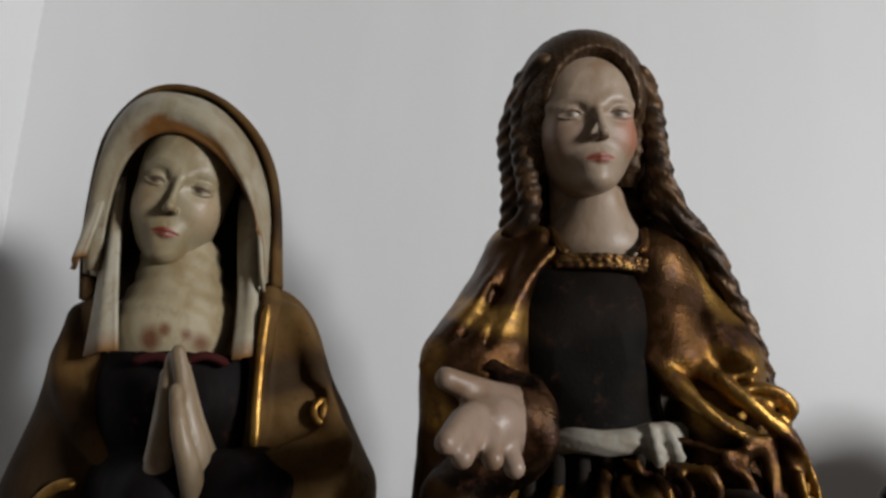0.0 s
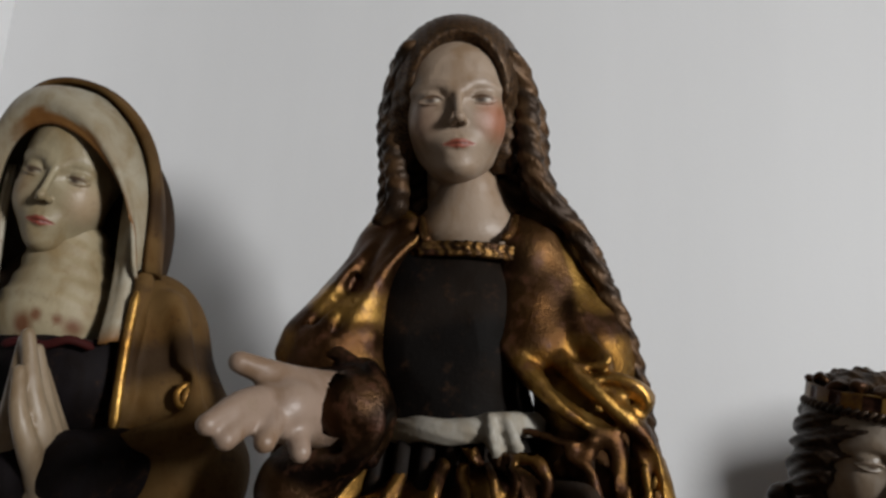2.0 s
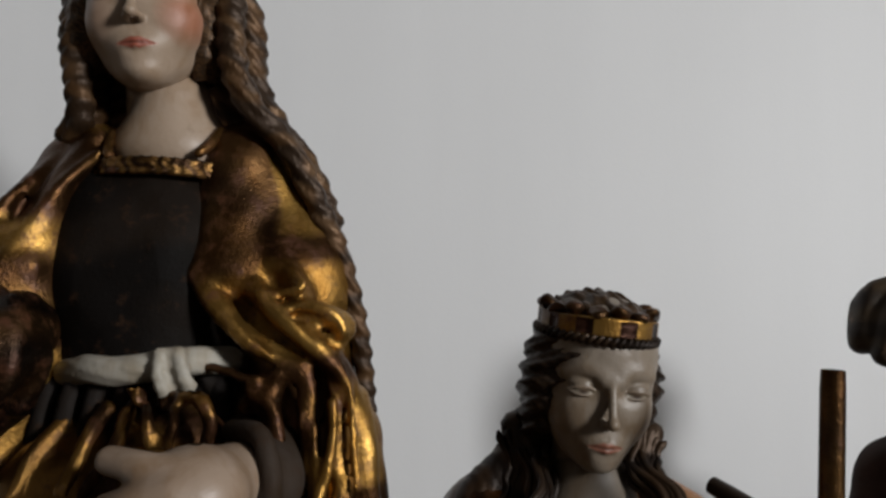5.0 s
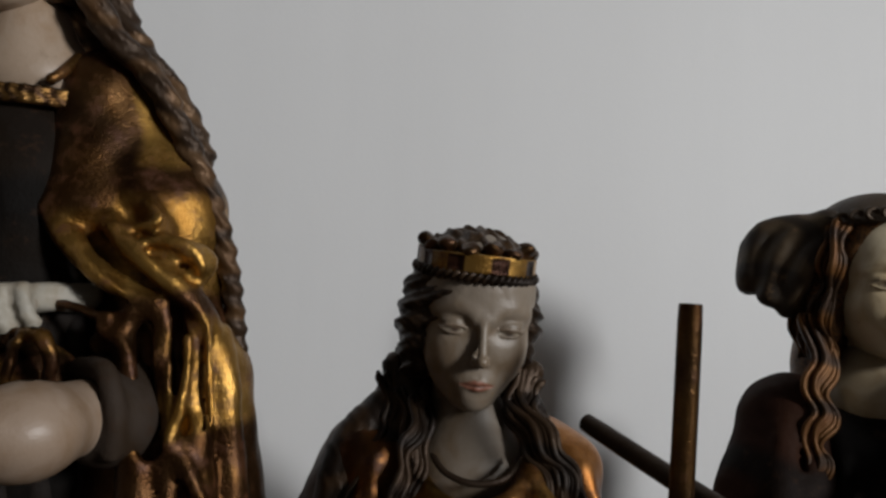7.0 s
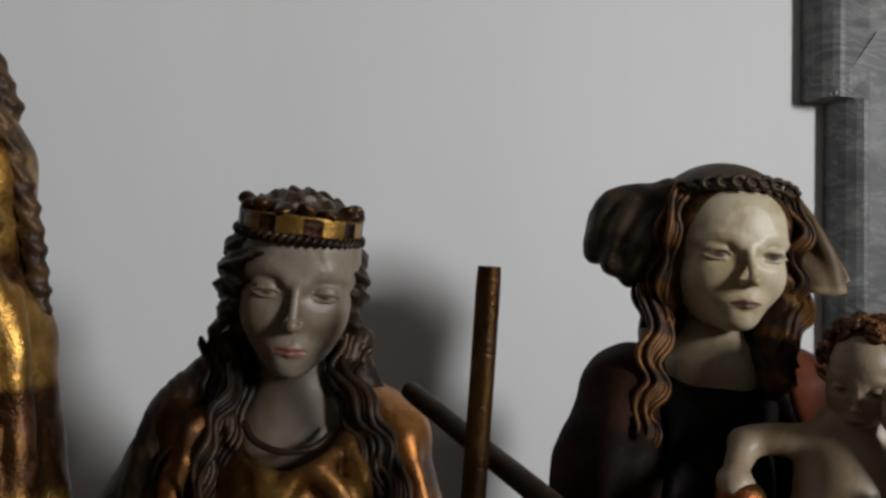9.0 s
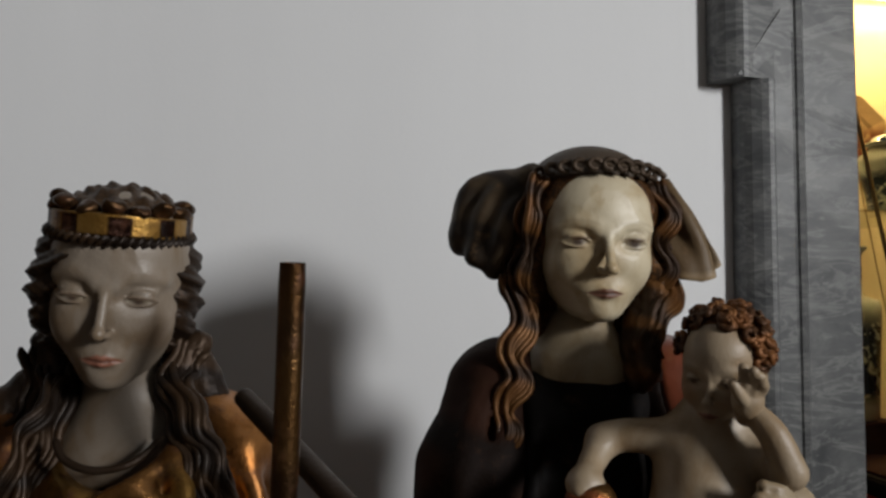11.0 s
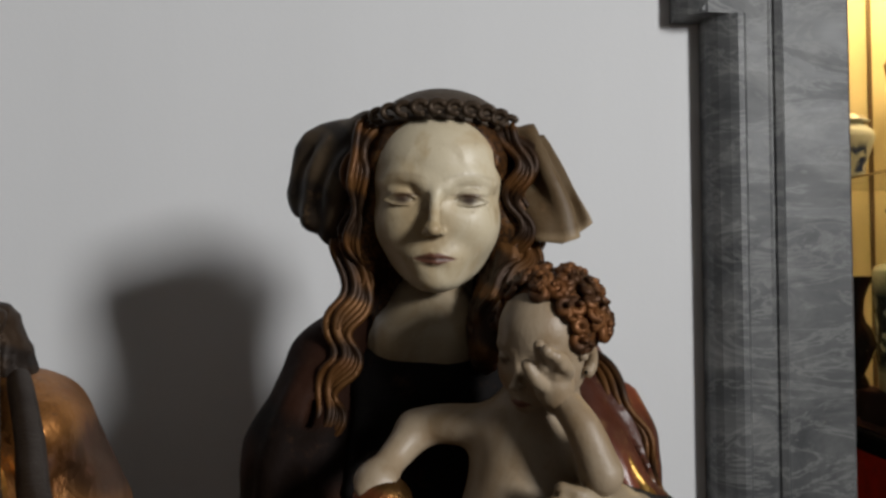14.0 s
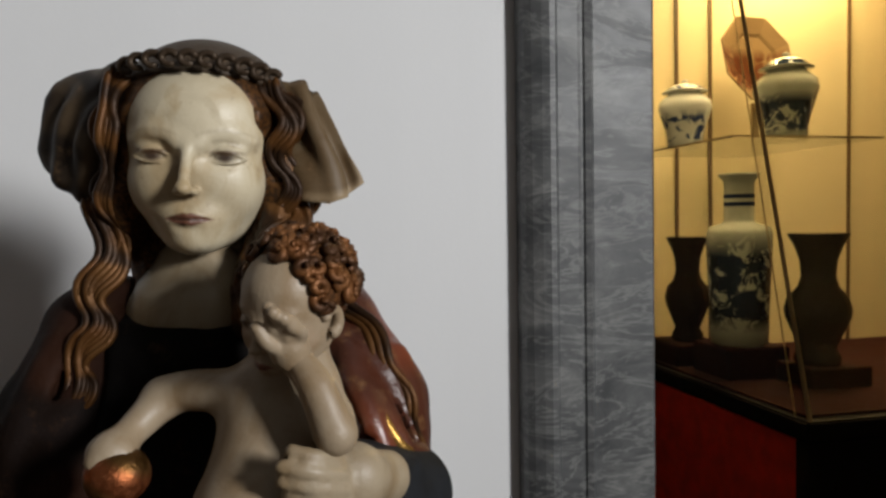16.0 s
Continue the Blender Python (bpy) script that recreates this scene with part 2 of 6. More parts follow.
MID = (DX0 + DX1) / 2
part("jamb", jamb(0, 0, EAR), MARBLE, portal)
part("jamb", jamb(0, 0, EAR, MID), MARBLE, portal)
part("ear", jamb(-0.036, EAR, 2.35), MARBLE, portal, "projecting marble ear block")
part("ear", jamb(-0.036, EAR, 2.35, MID), MARBLE, portal, "projecting marble ear block")
for m in (None, MID):
    bm = bmesh.new()
    face = [(1.176, EAR), (1.204, EAR), (1.266, EAR + 0.066), (1.266, EAR + 0.098), (1.244, EAR + 0.098)]
    lo = [bm.verts.new((x if m is None else 2 * m - x, 1.0195, z)) for x, z in face]
    hi = [bm.verts.new((x if m is None else 2 * m - x, 1.026, z)) for x, z in face]
    bm.faces.new(lo), bm.faces.new(hi)
    for i in range(5):
        bm.faces.new((lo[i], lo[(i + 1) % 5], hi[(i + 1) % 5], hi[i]))
    bmesh.ops.bevel(bm, geom=bm.edges[:], offset=0.003, segments=2, affect="EDGES")
    part("mitre", bm, MARBLE, portal, "slanting marble moulding")
part("lintel", box(1.14, 2 * MID - 1.14, 1.03, WY + T + 0.01, 2.35, 2.6, 0.006), MARBLE, portal)

import functools

# ---- carving: rounded solids melted together and skinned ----


def vec(p):
    return np.array(p, np.float32)


def ball(c, r):
    c = vec(c)
    r = vec((r, r, r)) if np.isscalar(r) else vec(r)

    def f(x, y, z):
        a, b, d = (x - c[0]) / r[0], (y - c[1]) / r[1], (z - c[2]) / r[2]
        k = np.sqrt(a * a + b * b + d * d)
        g = np.sqrt((a / r[0]) ** 2 + (b / r[1]) ** 2 + (d / r[2]) ** 2) + 1e-9
        return k * (k - 1) / g
    return f, c - r, c + r


def cone(a, b, ra, rb=None):
    """A bar with round ends, its radius going from ra to rb."""
    a, b = vec(a), vec(b)
    rb = ra if rb is None else rb
    d = b - a
    q = float(d @ d) + 1e-12

    def f(x, y, z):
        px, py, pz = x - a[0], y - a[1], z - a[2]
        t = np.clip((px * d[0] + py * d[1] + pz * d[2]) / q, 0, 1)
        return np.sqrt((px - t * d[0]) ** 2 + (py - t * d[1]) ** 2 + (pz - t * d[2]) ** 2) - (ra + (rb - ra) * t)
    m = max(ra, rb)
    return f, np.minimum(a, b) - m, np.maximum(a, b) + m


def slab(c, h, r=0.0, turn=(0, 0, 0)):
    """A rounded box, turned by degrees."""
    c, h = vec(c), vec(h)
    m = np.array(Euler([radians(v) for v in turn]).to_matrix(), np.float32)

    def f(x, y, z):
        px, py, pz = x - c[0], y - c[1], z - c[2]
        q = [np.abs(m[0, i] * px + m[1, i] * py + m[2, i] * pz) - (h[i] - r) for i in range(3)]
        out = np.sqrt(sum(np.maximum(v, 0) ** 2 for v in q))
        return out + np.minimum(np.maximum(np.maximum(q[0], q[1]), q[2]), 0) - r
    e = np.abs(m) @ h
    return f, c - e, c + e


def spline(pts, n=6):
    """A smooth line through the points."""
    p = [Vector(q) for q in pts]
    p = [p[0] * 2 - p[1], *p, p[-1] * 2 - p[-2]]
    out = []
    for i in range(1, len(p) - 2):
        for k in range(n):
            t = k / n
            a, b, c, d = p[i - 1], p[i], p[i + 1], p[i + 2]
            out.append(0.5 * (2 * b + (c - a) * t + (2 * a - 5 * b + 4 * c - d) * t * t + (3 * b - a - 3 * c + d) * t ** 3))
    out.append(p[-2])
    return out


class Field:
    def __init__(self, lo, hi, res):
        self.lo, self.res = vec(lo), res
        self.n = [int(math.ceil((h - l) / res)) + 1 for l, h in zip(lo, hi)]
        self.ax = [self.lo[i] + res * np.arange(self.n[i], dtype=np.float32) for i in range(3)]
        self.f = np.full(self.n, 9.0, np.float32)

    def grid(self, s=(slice(None),) * 3):
        return self.ax[0][s[0]][:, None, None], self.ax[1][s[1]][None, :, None], self.ax[2][s[2]][None, None, :]

    def _at(self, prim, k, pad):
        f, lo, hi = prim
        s = []
        for i in range(3):
            a = int((lo[i] - k - pad - self.lo[i]) / self.res)
            b = int((hi[i] + k + pad - self.lo[i]) / self.res) + 2
            s.append(slice(max(0, a), max(0, min(self.n[i], b))))
        s = tuple(s)
        return s, (f(*self.grid(s)) if all(v.stop > v.start for v in s) else None)

    def add(self, prim, k=0.0):
        s, b = self._at(prim, k, self.res * 3)
        if b is None:
            return self
        a = self.f[s]
        if k:
            h = np.clip(0.5 + 0.5 * (b - a) / k, 0, 1)
            self.f[s] = b + (a - b) * h - k * h * (1 - h)
        else:
            self.f[s] = np.minimum(a, b)
        return self

    def cut(self, prim, k=0.0):
        s, b = self._at(prim, k, self.res * 3)
        if b is None:
            return self
        a, b = self.f[s], -b
        if k:
            h = np.clip(0.5 - 0.5 * (b - a) / k, 0, 1)
            self.f[s] = b + (a - b) * h + k * h * (1 - h)
        else:
            self.f[s] = np.maximum(a, b)
        return self

    def line(self, pts, r0, r1=None, k=0.0, cut=False, n=4):
        p = spline(pts, n) if len(pts) > 2 else [Vector(q) for q in pts]
        r1 = r0 if r1 is None else r1
        m = len(p) - 1
        bars = [cone(p[i], p[i + 1], r0 + (r1 - r0) * i / m, r0 + (r1 - r0) * (i + 1) / m) for i in range(m)]
        whole = (lambda x, y, z: functools.reduce(np.minimum, [b[0](x, y, z) for b in bars]), np.min([b[1] for b in bars], 0), np.max([b[2] for b in bars], 0))
        return (self.cut if cut else self.add)(whole, k)

    def skin(self):
        """Vertices and quads of the zero surface."""
        f, n = self.f, self.n
        neg = f < 0
        c = np.zeros([v - 1 for v in n], np.int8)
        for i in (0, 1):
            for j in (0, 1):
                for k in (0, 1):
                    c += neg[i:n[0] - 1 + i, j:n[1] - 1 + j, k:n[2] - 1 + k]
        cell = np.argwhere((c > 0) & (c < 8))
        idx = np.full([v - 1 for v in n], -1, np.int32)
        idx[tuple(cell.T)] = np.arange(len(cell))
        corner = {}
        for i in (0, 1):
            for j in (0, 1):
                for k in (0, 1):
                    corner[i, j, k] = f[cell[:, 0] + i, cell[:, 1] + j, cell[:, 2] + k]
        acc, cnt = np.zeros((len(cell), 3), np.float32), np.zeros(len(cell), np.float32)
        for a in corner:
            for ax in range(3):
                if a[ax] == 0:
                    b = tuple(1 if i == ax else a[i] for i in range(3))
                    fa, fb = corner[a], corner[b]
                    hit = (fa < 0) != (fb < 0)
                    t = np.where(hit, fa / np.where(hit, fa - fb, 1), 0)
                    p = np.tile(vec(a), (len(cell), 1))
                    p[:, ax] += t
                    acc += p * hit[:, None]
                    cnt += hit
        v = self.lo + self.res * (cell + acc / cnt[:, None])
        quads = []
        for ax in range(3):
            a1, a2 = (ax + 1) % 3, (ax + 2) % 3
            s0, s1 = [slice(None)] * 3, [slice(None)] * 3
            s0[ax], s1[ax] = slice(0, -1), slice(1, None)
            cross = np.argwhere(neg[tuple(s0)] != neg[tuple(s1)])
            ok = (cross[:, a1] > 0) & (cross[:, a2] > 0) & (cross[:, a1] < n[a1] - 1) & (cross[:, a2] < n[a2] - 1)
            cross = cross[ok]
            q = []
            for d1, d2 in ((-1, -1), (0, -1), (0, 0), (-1, 0)):
                p = cross.copy()
                p[:, a1] += d1
                p[:, a2] += d2
                q.append(idx[tuple(p.T)])
            q = np.stack(q, 1)
            flip = ~neg[tuple(cross.T)]
            q[flip] = q[flip][:, ::-1]
            quads.append(q)
        return v, np.concatenate(quads)


class Carving:
    """One statue: shells of several paints in one mesh."""

    def __init__(self, mats):
        self.mats, self.v, self.q, self.m, self.c, self.n = mats, [], [], [], [], 0

    def shell(self, v, q, mat, colour):
        v = np.asarray(v, np.float32)
        col = colour(v) if callable(colour) else np.tile(vec(colour), (len(v), 1))
        self.v.append(v), self.c.append(col)
        self.q.append(np.asarray(q, np.int32) + self.n)
        self.m.append(np.full(len(q), self.mats.index(mat), np.int32))
        self.n += len(v)

    def field(self, fd, mat, colour, m=None, rough=0.0, freq=60.0):
        v, q = fd.skin()
        paint = colour(v) if callable(colour) else None
        if m is not None:
            mm = np.array(m, np.float32)
            v = v @ mm[:3, :3].T + mm[:3, 3]
        if rough:
            a = v * freq
            v = v + rough * np.stack([np.sin(a[:, 1] + 2 * np.sin(0.7 * a[:, 2])), np.sin(a[:, 2] + 2 * np.sin(0.6 * a[:, 0])), np.sin(a[:, 0] + 2 * np.sin(0.8 * a[:, 1]))], 1)
        self.shell(v, q, mat, paint if paint is None else (lambda _: paint)) if paint is not None else self.shell(v, q, mat, colour)

    def sweep(self, pts, r0, r1, mat, colour, seg=8, n=5, flat=1.0, wave=0.0, turns=0.0, bulge=0.0, phase=0.0, tip=0.35):
        """A strand along a smooth line; wave and turns wind it round the line."""
        p = spline(pts, n)
        m = len(p)
        rings, up = [], Vector((0.13, -0.9, 0.4))
        ps = []
        for i in range(m):
            d = (p[min(i + 1, m - 1)] - p[max(i - 1, 0)]).normalized()
            s = d.cross(up).normalized()
            u = s.cross(d)
            t = i / (m - 1)
            a = 2 * math.pi * turns * t + phase
            ps.append((p[i] + wave * (s * math.cos(a) + u * math.sin(a)), s, u, t))
        for c, s, u, t in ps:
            r = (r0 + (r1 - r0) * t) * (1 + bulge * math.sin(math.pi * t))
            if t in (0.0, 1.0):
                r *= tip
            rings.append([c + r * (s * math.cos(2 * math.pi * k / seg) + flat * u * math.sin(2 * math.pi * k / seg)) for k in range(seg)])
        v = [tuple(w) for ring in rings for w in ring]
        q = [(i * seg + k, i * seg + (k + 1) % seg, (i + 1) * seg + (k + 1) % seg, (i + 1) * seg + k) for i in range(m - 1) for k in range(seg)]
        for e in (0, (m - 1) * seg):
            q += [(e, e + k, e + k + 1, e + k + 1) for k in range(1, seg - 1)]
        self.shell(v, [f for f in q if len(set(f)) == 4], mat, colour)

    def locks(self, pts, r0, r1, mat, colour, turns, strands=3, n=10):
        """A twisted lock of hair: strands wound round one line."""
        for k in range(strands):
            self.sweep(pts, r0 * 0.62, r1 * 0.62, mat, colour, n=n, wave=(r0 + r1) * 0.24, turns=turns, phase=2 * math.pi * k / strands)

    def tress(self, pts, width, r, mat, colour, waves=3.0, amp=0.004, strands=5, n=8, phase=0.0):
        """A flat wavy lock: strands side by side that swing together."""
        p = spline(pts, n)
        m = len(p) - 1
        for k in range(strands):
            o = (k / (strands - 1) - 0.5) * width if strands > 1 else 0.0
            line = []
            for i, q in enumerate(p):
                t = i / m
                d = (p[min(i + 1, m)] - p[max(i - 1, 0)]).normalized()
                s = d.cross(Vector((0, -1, 0))).normalized()
                a = 2 * math.pi * waves * t + phase + 0.35 * k
                taper = 1 - 0.55 * t
                line.append(q + s * (o * taper + amp * math.sin(a)) + Vector((0, -1, 0)) * (0.4 * r * math.cos(1.7 * k) + 0.5 * amp * math.cos(a)))
            self.sweep(line, r, r * 0.55, mat, colour, n=1, seg=6)

    def cloth(self, curves, thick, mat, colour, n=6, ripple=0.0, waves=6.0, along=0.0, uv=False):
        """A sheet of cloth through several edge lines, with two sides and a rim."""
        rows = np.array([[tuple(p) for p in spline(k, n)] for k in curves])
        g = np.array([[tuple(p) for p in spline([Vector(p) for p in rows[:, i]], n)] for i in range(rows.shape[1])])
        nu, nv = g.shape[:2]
        nrm = np.cross(np.gradient(g, axis=0), np.gradient(g, axis=1))
        nrm /= np.linalg.norm(nrm, axis=2, keepdims=True) + 1e-9
        u, v = np.meshgrid(np.linspace(0, 1, nu), np.linspace(0, 1, nv), indexing="ij")
        g = g + nrm * (ripple * np.sin(2 * math.pi * (waves * v + along * u) + 1.3 * np.sin(5 * u)))[..., None]
        p = np.concatenate([(g + nrm * thick / 2).reshape(-1, 3), (g - nrm * thick / 2).reshape(-1, 3)])
        i = np.arange(nu * nv).reshape(nu, nv)
        a = np.stack([i[:-1, :-1], i[1:, :-1], i[1:, 1:], i[:-1, 1:]], -1).reshape(-1, 4)
        rim = np.concatenate([i[:, 0], i[-1, 1:], i[-2::-1, -1], i[0, -2:0:-1]])
        nxt = np.roll(rim, -1)
        k = nu * nv
        q = np.concatenate([a, a[:, ::-1] + k, np.stack([rim, rim + k, nxt + k, nxt], 1)])
        if uv:
            paint = colour(np.tile(v.ravel(), 2), np.tile(u.ravel(), 2))
            self.shell(p, q, mat, lambda _: paint)
        else:
            self.shell(p, q, mat, colour)

    def done(self, name, at, label):
        v, q = np.concatenate(self.v), np.concatenate(self.q)
        me = bpy.data.meshes.new(name)
        me.vertices.add(len(v))
        me.vertices.foreach_set("co", (v - vec(at)).ravel())
        me.loops.add(len(q) * 4)
        me.loops.foreach_set("vertex_index", q.ravel())
        me.polygons.add(len(q))
        me.polygons.foreach_set("loop_start", np.arange(0, len(q) * 4, 4))
        me.polygons.foreach_set("loop_total", np.full(len(q), 4))
        me.polygons.foreach_set("material_index", np.concatenate(self.m))
        me.polygons.foreach_set("use_smooth", np.ones(len(q), bool))
        for mt in self.mats:
            me.materials.append(mt)
        at_ = me.attributes.new("paint", "FLOAT_COLOR", "POINT")
        c = np.concatenate(self.c)
        at_.data.foreach_set("color", np.concatenate([c, np.ones((len(c), 1), np.float32)], 1).astype(np.float32).ravel())
        me.update(calc_edges=True)
        me.validate()
        ob = new(name, me)
        ob.location = at
        return tagged(ob, label, "statue", group="carved saints along the wall")


def near(v, c, r):
    """1 at c, falling to 0 at the ellipsoid's rim."""
    d = np.sqrt((((v - vec(c)) / vec(r)) ** 2).sum(1))
    return np.clip(1.6 * (1 - d), 0, 1)[:, None]


def face_paint(skin, lips, blush, brow, white=(0.26, 0.23, 0.18), iris=(0.06, 0.04, 0.03), look_x=0.0, lid=-0.1):
    def f(v):
        c = np.tile(vec(skin), (len(v), 1))

        def lay(colour, w):
            c[:] = c * (1 - w) + vec(colour) * w
        for s in (-1, 1):
            lay(blush[:3], near(v, (s * 4.6, -5, -3.2), (3.4, 6, 3.8)) * (blush[3] if s < 0 else blush[4]))
            # sockets laid darker than the skin, painting in the shade round the eyes
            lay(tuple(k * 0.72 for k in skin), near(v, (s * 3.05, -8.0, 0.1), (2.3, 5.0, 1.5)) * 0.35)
            lay(white, near(v, (s * 3.05, -8.0, -0.52 + lid * 0.3), (1.5, 5.0, 0.46 + lid * 0.3)))
            lay(iris, near(v, (s * 3.05 + look_x, -8.0, -0.47 + lid * 0.3), (0.8, 5.0, 0.7 + lid * 0.3)))
            lay(brow, near(v, (s * 3.05, -8.0, -0.12 + lid * 0.6), (1.9, 5.0, 0.34)))
            lay(brow, near(v, (s * 3.1, -8.0, -0.98), (1.5, 5.0, 0.16)) * 0.4)
            x = np.abs(v[:, 0] - s * 3.2)
            arch = np.clip(1 - np.abs(v[:, 2] - 2.35 + 0.10 * x * x) / 0.3, 0, 1) * np.clip((2.6 - x) / 0.8, 0, 1) * (v[:, 1] < -3)
            lay(brow, arch[:, None] * 0.22)
        x = np.abs(v[:, 0])
        bow = np.clip((0.80 - 0.40 * np.abs(x - 0.35) - np.abs(v[:, 2] + 6.98)) / 0.18, 0, 1) * (v[:, 1] < -5)
        lay(lips, bow[:, None])
        lay(tuple(k * 0.3 for k in lips), near(v, (0, -8.0, -6.98), (1.9, 9.0, 0.2)))
        return np.clip(c, 0, 1)
    return f


def head(carving, eyes, scale, turn, paint, neck=None, res=0.17, chin=0.0, nose=1.0, full=1.0, lid=-0.1, face=None):
    """A carved head in its own centimetres, the face towards -y; eyes: where the middle between the eyes lies. Returns its pose."""
    f = Field((-8.6, -11.5, -13.2 if neck is None else -22.0), (8.6, 10.5, 12.5), res)
    f.add(ball((0, 1.5, 3.0), (6.7, 8.2, 7.5)))
    f.add(ball((0, -1.2, -0.9), (6.0 * full, 6.5, 10.1 + chin)), 1.5)
    f.add(ball((0, -1.3, 4.2), (5.9, 6.0, 6.0)), 2.4)
    f.add(ball((0, -4.0, -7.3 - chin * 0.5), (2.8, 2.8, 2.4)), 1.8)
    f.add(ball((0, -5.2, -9.3 - chin), (1.7, 1.8, 1.4)), 1.8)
    for s in (-1, 1):
        f.add(ball((s * 2.8 * full, -4.1, -3.4), (2.3, 2.4, 2.8)), 2.2)
        f.add(cone((s * 3.6 * full, 1.4, -5.2), (s * 1.0, -4.0, -8.8 - chin), 1.1, 1.0), 2.0)
        f.cut(ball((s * 2.85, -8.95, -0.25), (1.8, 2.15, 1.15)), 1.5)
        f.add(ball((s * 3.05, -5.72, -0.4), (1.55, 1.42, 1.1)), 0.15)
        f.add(ball((s * 3.05, -5.72, 0.30 + lid * 0.5), (1.65, 1.5, 0.86)), 0.2)
        f.line([(s * 1.5, -6.75, -0.5), (s * 2.3, -7.18, -0.05 + lid), (s * 3.1, -7.28, 0.02 + lid), (s * 4.0, -6.98, -0.12 + lid * 0.6), (s * 4.75, -6.35, -0.5)], 0.17, 0.15, 0.15, n=3)
        f.line([(s * 1.55, -6.75, -0.6), (s * 2.4, -7.02, -1.0), (s * 3.1, -7.08, -1.08), (s * 4.0, -6.8, -0.95), (s * 4.7, -6.3, -0.55)], 0.13, 0.13, 0.25, n=3)
        f.line([(s * 1.6, -7.3, 0.85), (s * 3.0, -7.25, 1.15 + lid * 0.5), (s * 4.7, -6.35, 0.5)], 0.12, 0.12, 0.4, cut=True, n=3)
        f.line([(s * 0.8, -7.35, 0.9), (s * 1.5, -6.95, 1.8), (s * 3.1, -6.6, 2.3), (s * 4.9, -5.3, 1.5)], 0.22, 0.22, 1.6, n=3)
    f.line([(0, -7.0, 2.0), (0, -7.75, 0.3), (0, -8.65 * nose, -1.8), (0, -9.4 * nose, -3.5)], 0.46, 0.5, 0.55, n=3)
    f.add(ball((0, -9.4 * nose, -3.8), (0.68, 0.8, 0.68)), 0.4)
    for s in (-1, 1):
        f.add(ball((s * 0.66, -8.2, -4.05), (0.44, 0.95, 0.5)), 0.35)
    for s in (-1, 1):
        f.cut(ball((s * 0.42, -8.75, -4.62), (0.22, 0.42, 0.22)), 0.2)
    f.add(ball((0, -5.75, -6.75), (2.3, 1.8, 1.75)), 1.5)
    f.cut(cone((0, -7.95, -5.1), (0, -7.95, -6.1), 0.16, 0.2), 0.4)
    for s in (-1, 1):
        f.line([(s * 0.05, -7.62, -6.62), (s * 0.5, -7.6, -6.52), (s * 1.05, -7.4, -6.78), (s * 1.75, -7.0, -6.95)], 0.36, 0.14, 0.3, n=3)
        f.line([(0, -7.6, -7.42), (s * 0.6, -7.5, -7.38), (s * 1.5, -7.1, -7.1)], 0.46, 0.18, 0.3, n=3)
    f.line([(-1.7, -7.22, -7.0), (-0.8, -7.76, -6.92), (0, -7.95, -7.0), (0.8, -7.76, -6.92), (1.7, -7.22, -7.0)], 0.11, 0.11, 0.12, cut=True, n=3)
    f.cut(cone((-0.8, -8.05, -8.1), (0.8, -8.05, -8.1), 0.38, 0.38), 0.8)
    if neck is not None:
        f.add(cone((0, 3.6, -6), neck, 3.8, 4.0), 1.0)
    scaled = Matrix.Diagonal((*scale, 1)) @ Matrix.Translation((0, 7.2, 0))

    def posed(angles):
        return Matrix.Translation(eyes) @ Euler([radians(a) for a in angles]).to_matrix().to_4x4() @ scaled
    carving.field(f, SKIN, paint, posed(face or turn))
    return posed(turn)


# ---- the carved figures ----
LEDGE = 0.72
GOLD, OLDGOLD = (0.62, 0.37, 0.10), (0.20, 0.105, 0.034)
BROWN, UMBER = (0.075, 0.042, 0.02), (0.035, 0.022, 0.014)
BLACKISH, WHITE = (0.008, 0.007, 0.007), (0.50, 0.46, 0.38)


def on(m, p):
    return tuple(m @ Vector(p))


def two_tone(light, dark, freq, axis=(0.3, 0.2, 1.0)):
    """Gilding rubbed to darker bands along the folds."""
    ax = vec(axis)

    def f(v):
        a = v @ ax * freq + 1.7 * np.sin(v[:, 0] * freq * 0.6) + 1.1 * np.sin(v[:, 2] * freq * 1.3)
        w = np.clip(0.5 + 0.9 * np.sin(a), 0, 1)[:, None]
        return vec(light) * w + vec(dark) * (1 - w)
    return f


def robe(carving, x, y, rx, ry, z0, z1, mat, colour, flare=1.3, folds=9, phase=0.0):
    """The plain lower robe down to the ledge, in upright folds."""
    f = Field((x - rx * flare * 1.3, y - ry * flare * 1.3, z0 - 0.02), (x + rx * flare * 1.3, y + ry * flare * 1.3, z1 + 0.03), 0.011)
    gx, gy, gz = f.grid()
    t = np.clip((z1 - gz) / (z1 - z0), 0, 1)
    k = 1 + (flare - 1) * t
    a = np.arctan2((gy - y) / ry, (gx - x) / rx)
    wave = 1 + 0.06 * np.sin(folds * a + phase + 2.5 * t) * np.clip(t * 4, 0, 1)
    f.f = ((np.sqrt(((gx - x) / rx) ** 2 + ((gy - y) / ry) ** 2) - k * wave) * min(rx, ry) + 0 * gz).astype(np.float32)
    f.f = np.maximum(f.f, np.maximum(z0 - gz, gz - z1)).astype(np.float32)
    carving.field(f, mat, colour)


def fingers(f, knuckles, tips, r0, r1, k, bend=(0, 0, 0)):
    for a, b in zip(knuckles, tips):
        mid = tuple((u + v) / 2 + w for u, v, w in zip(a, b, bend))
        f.line([a, mid, b], r0, r1, k, n=3)


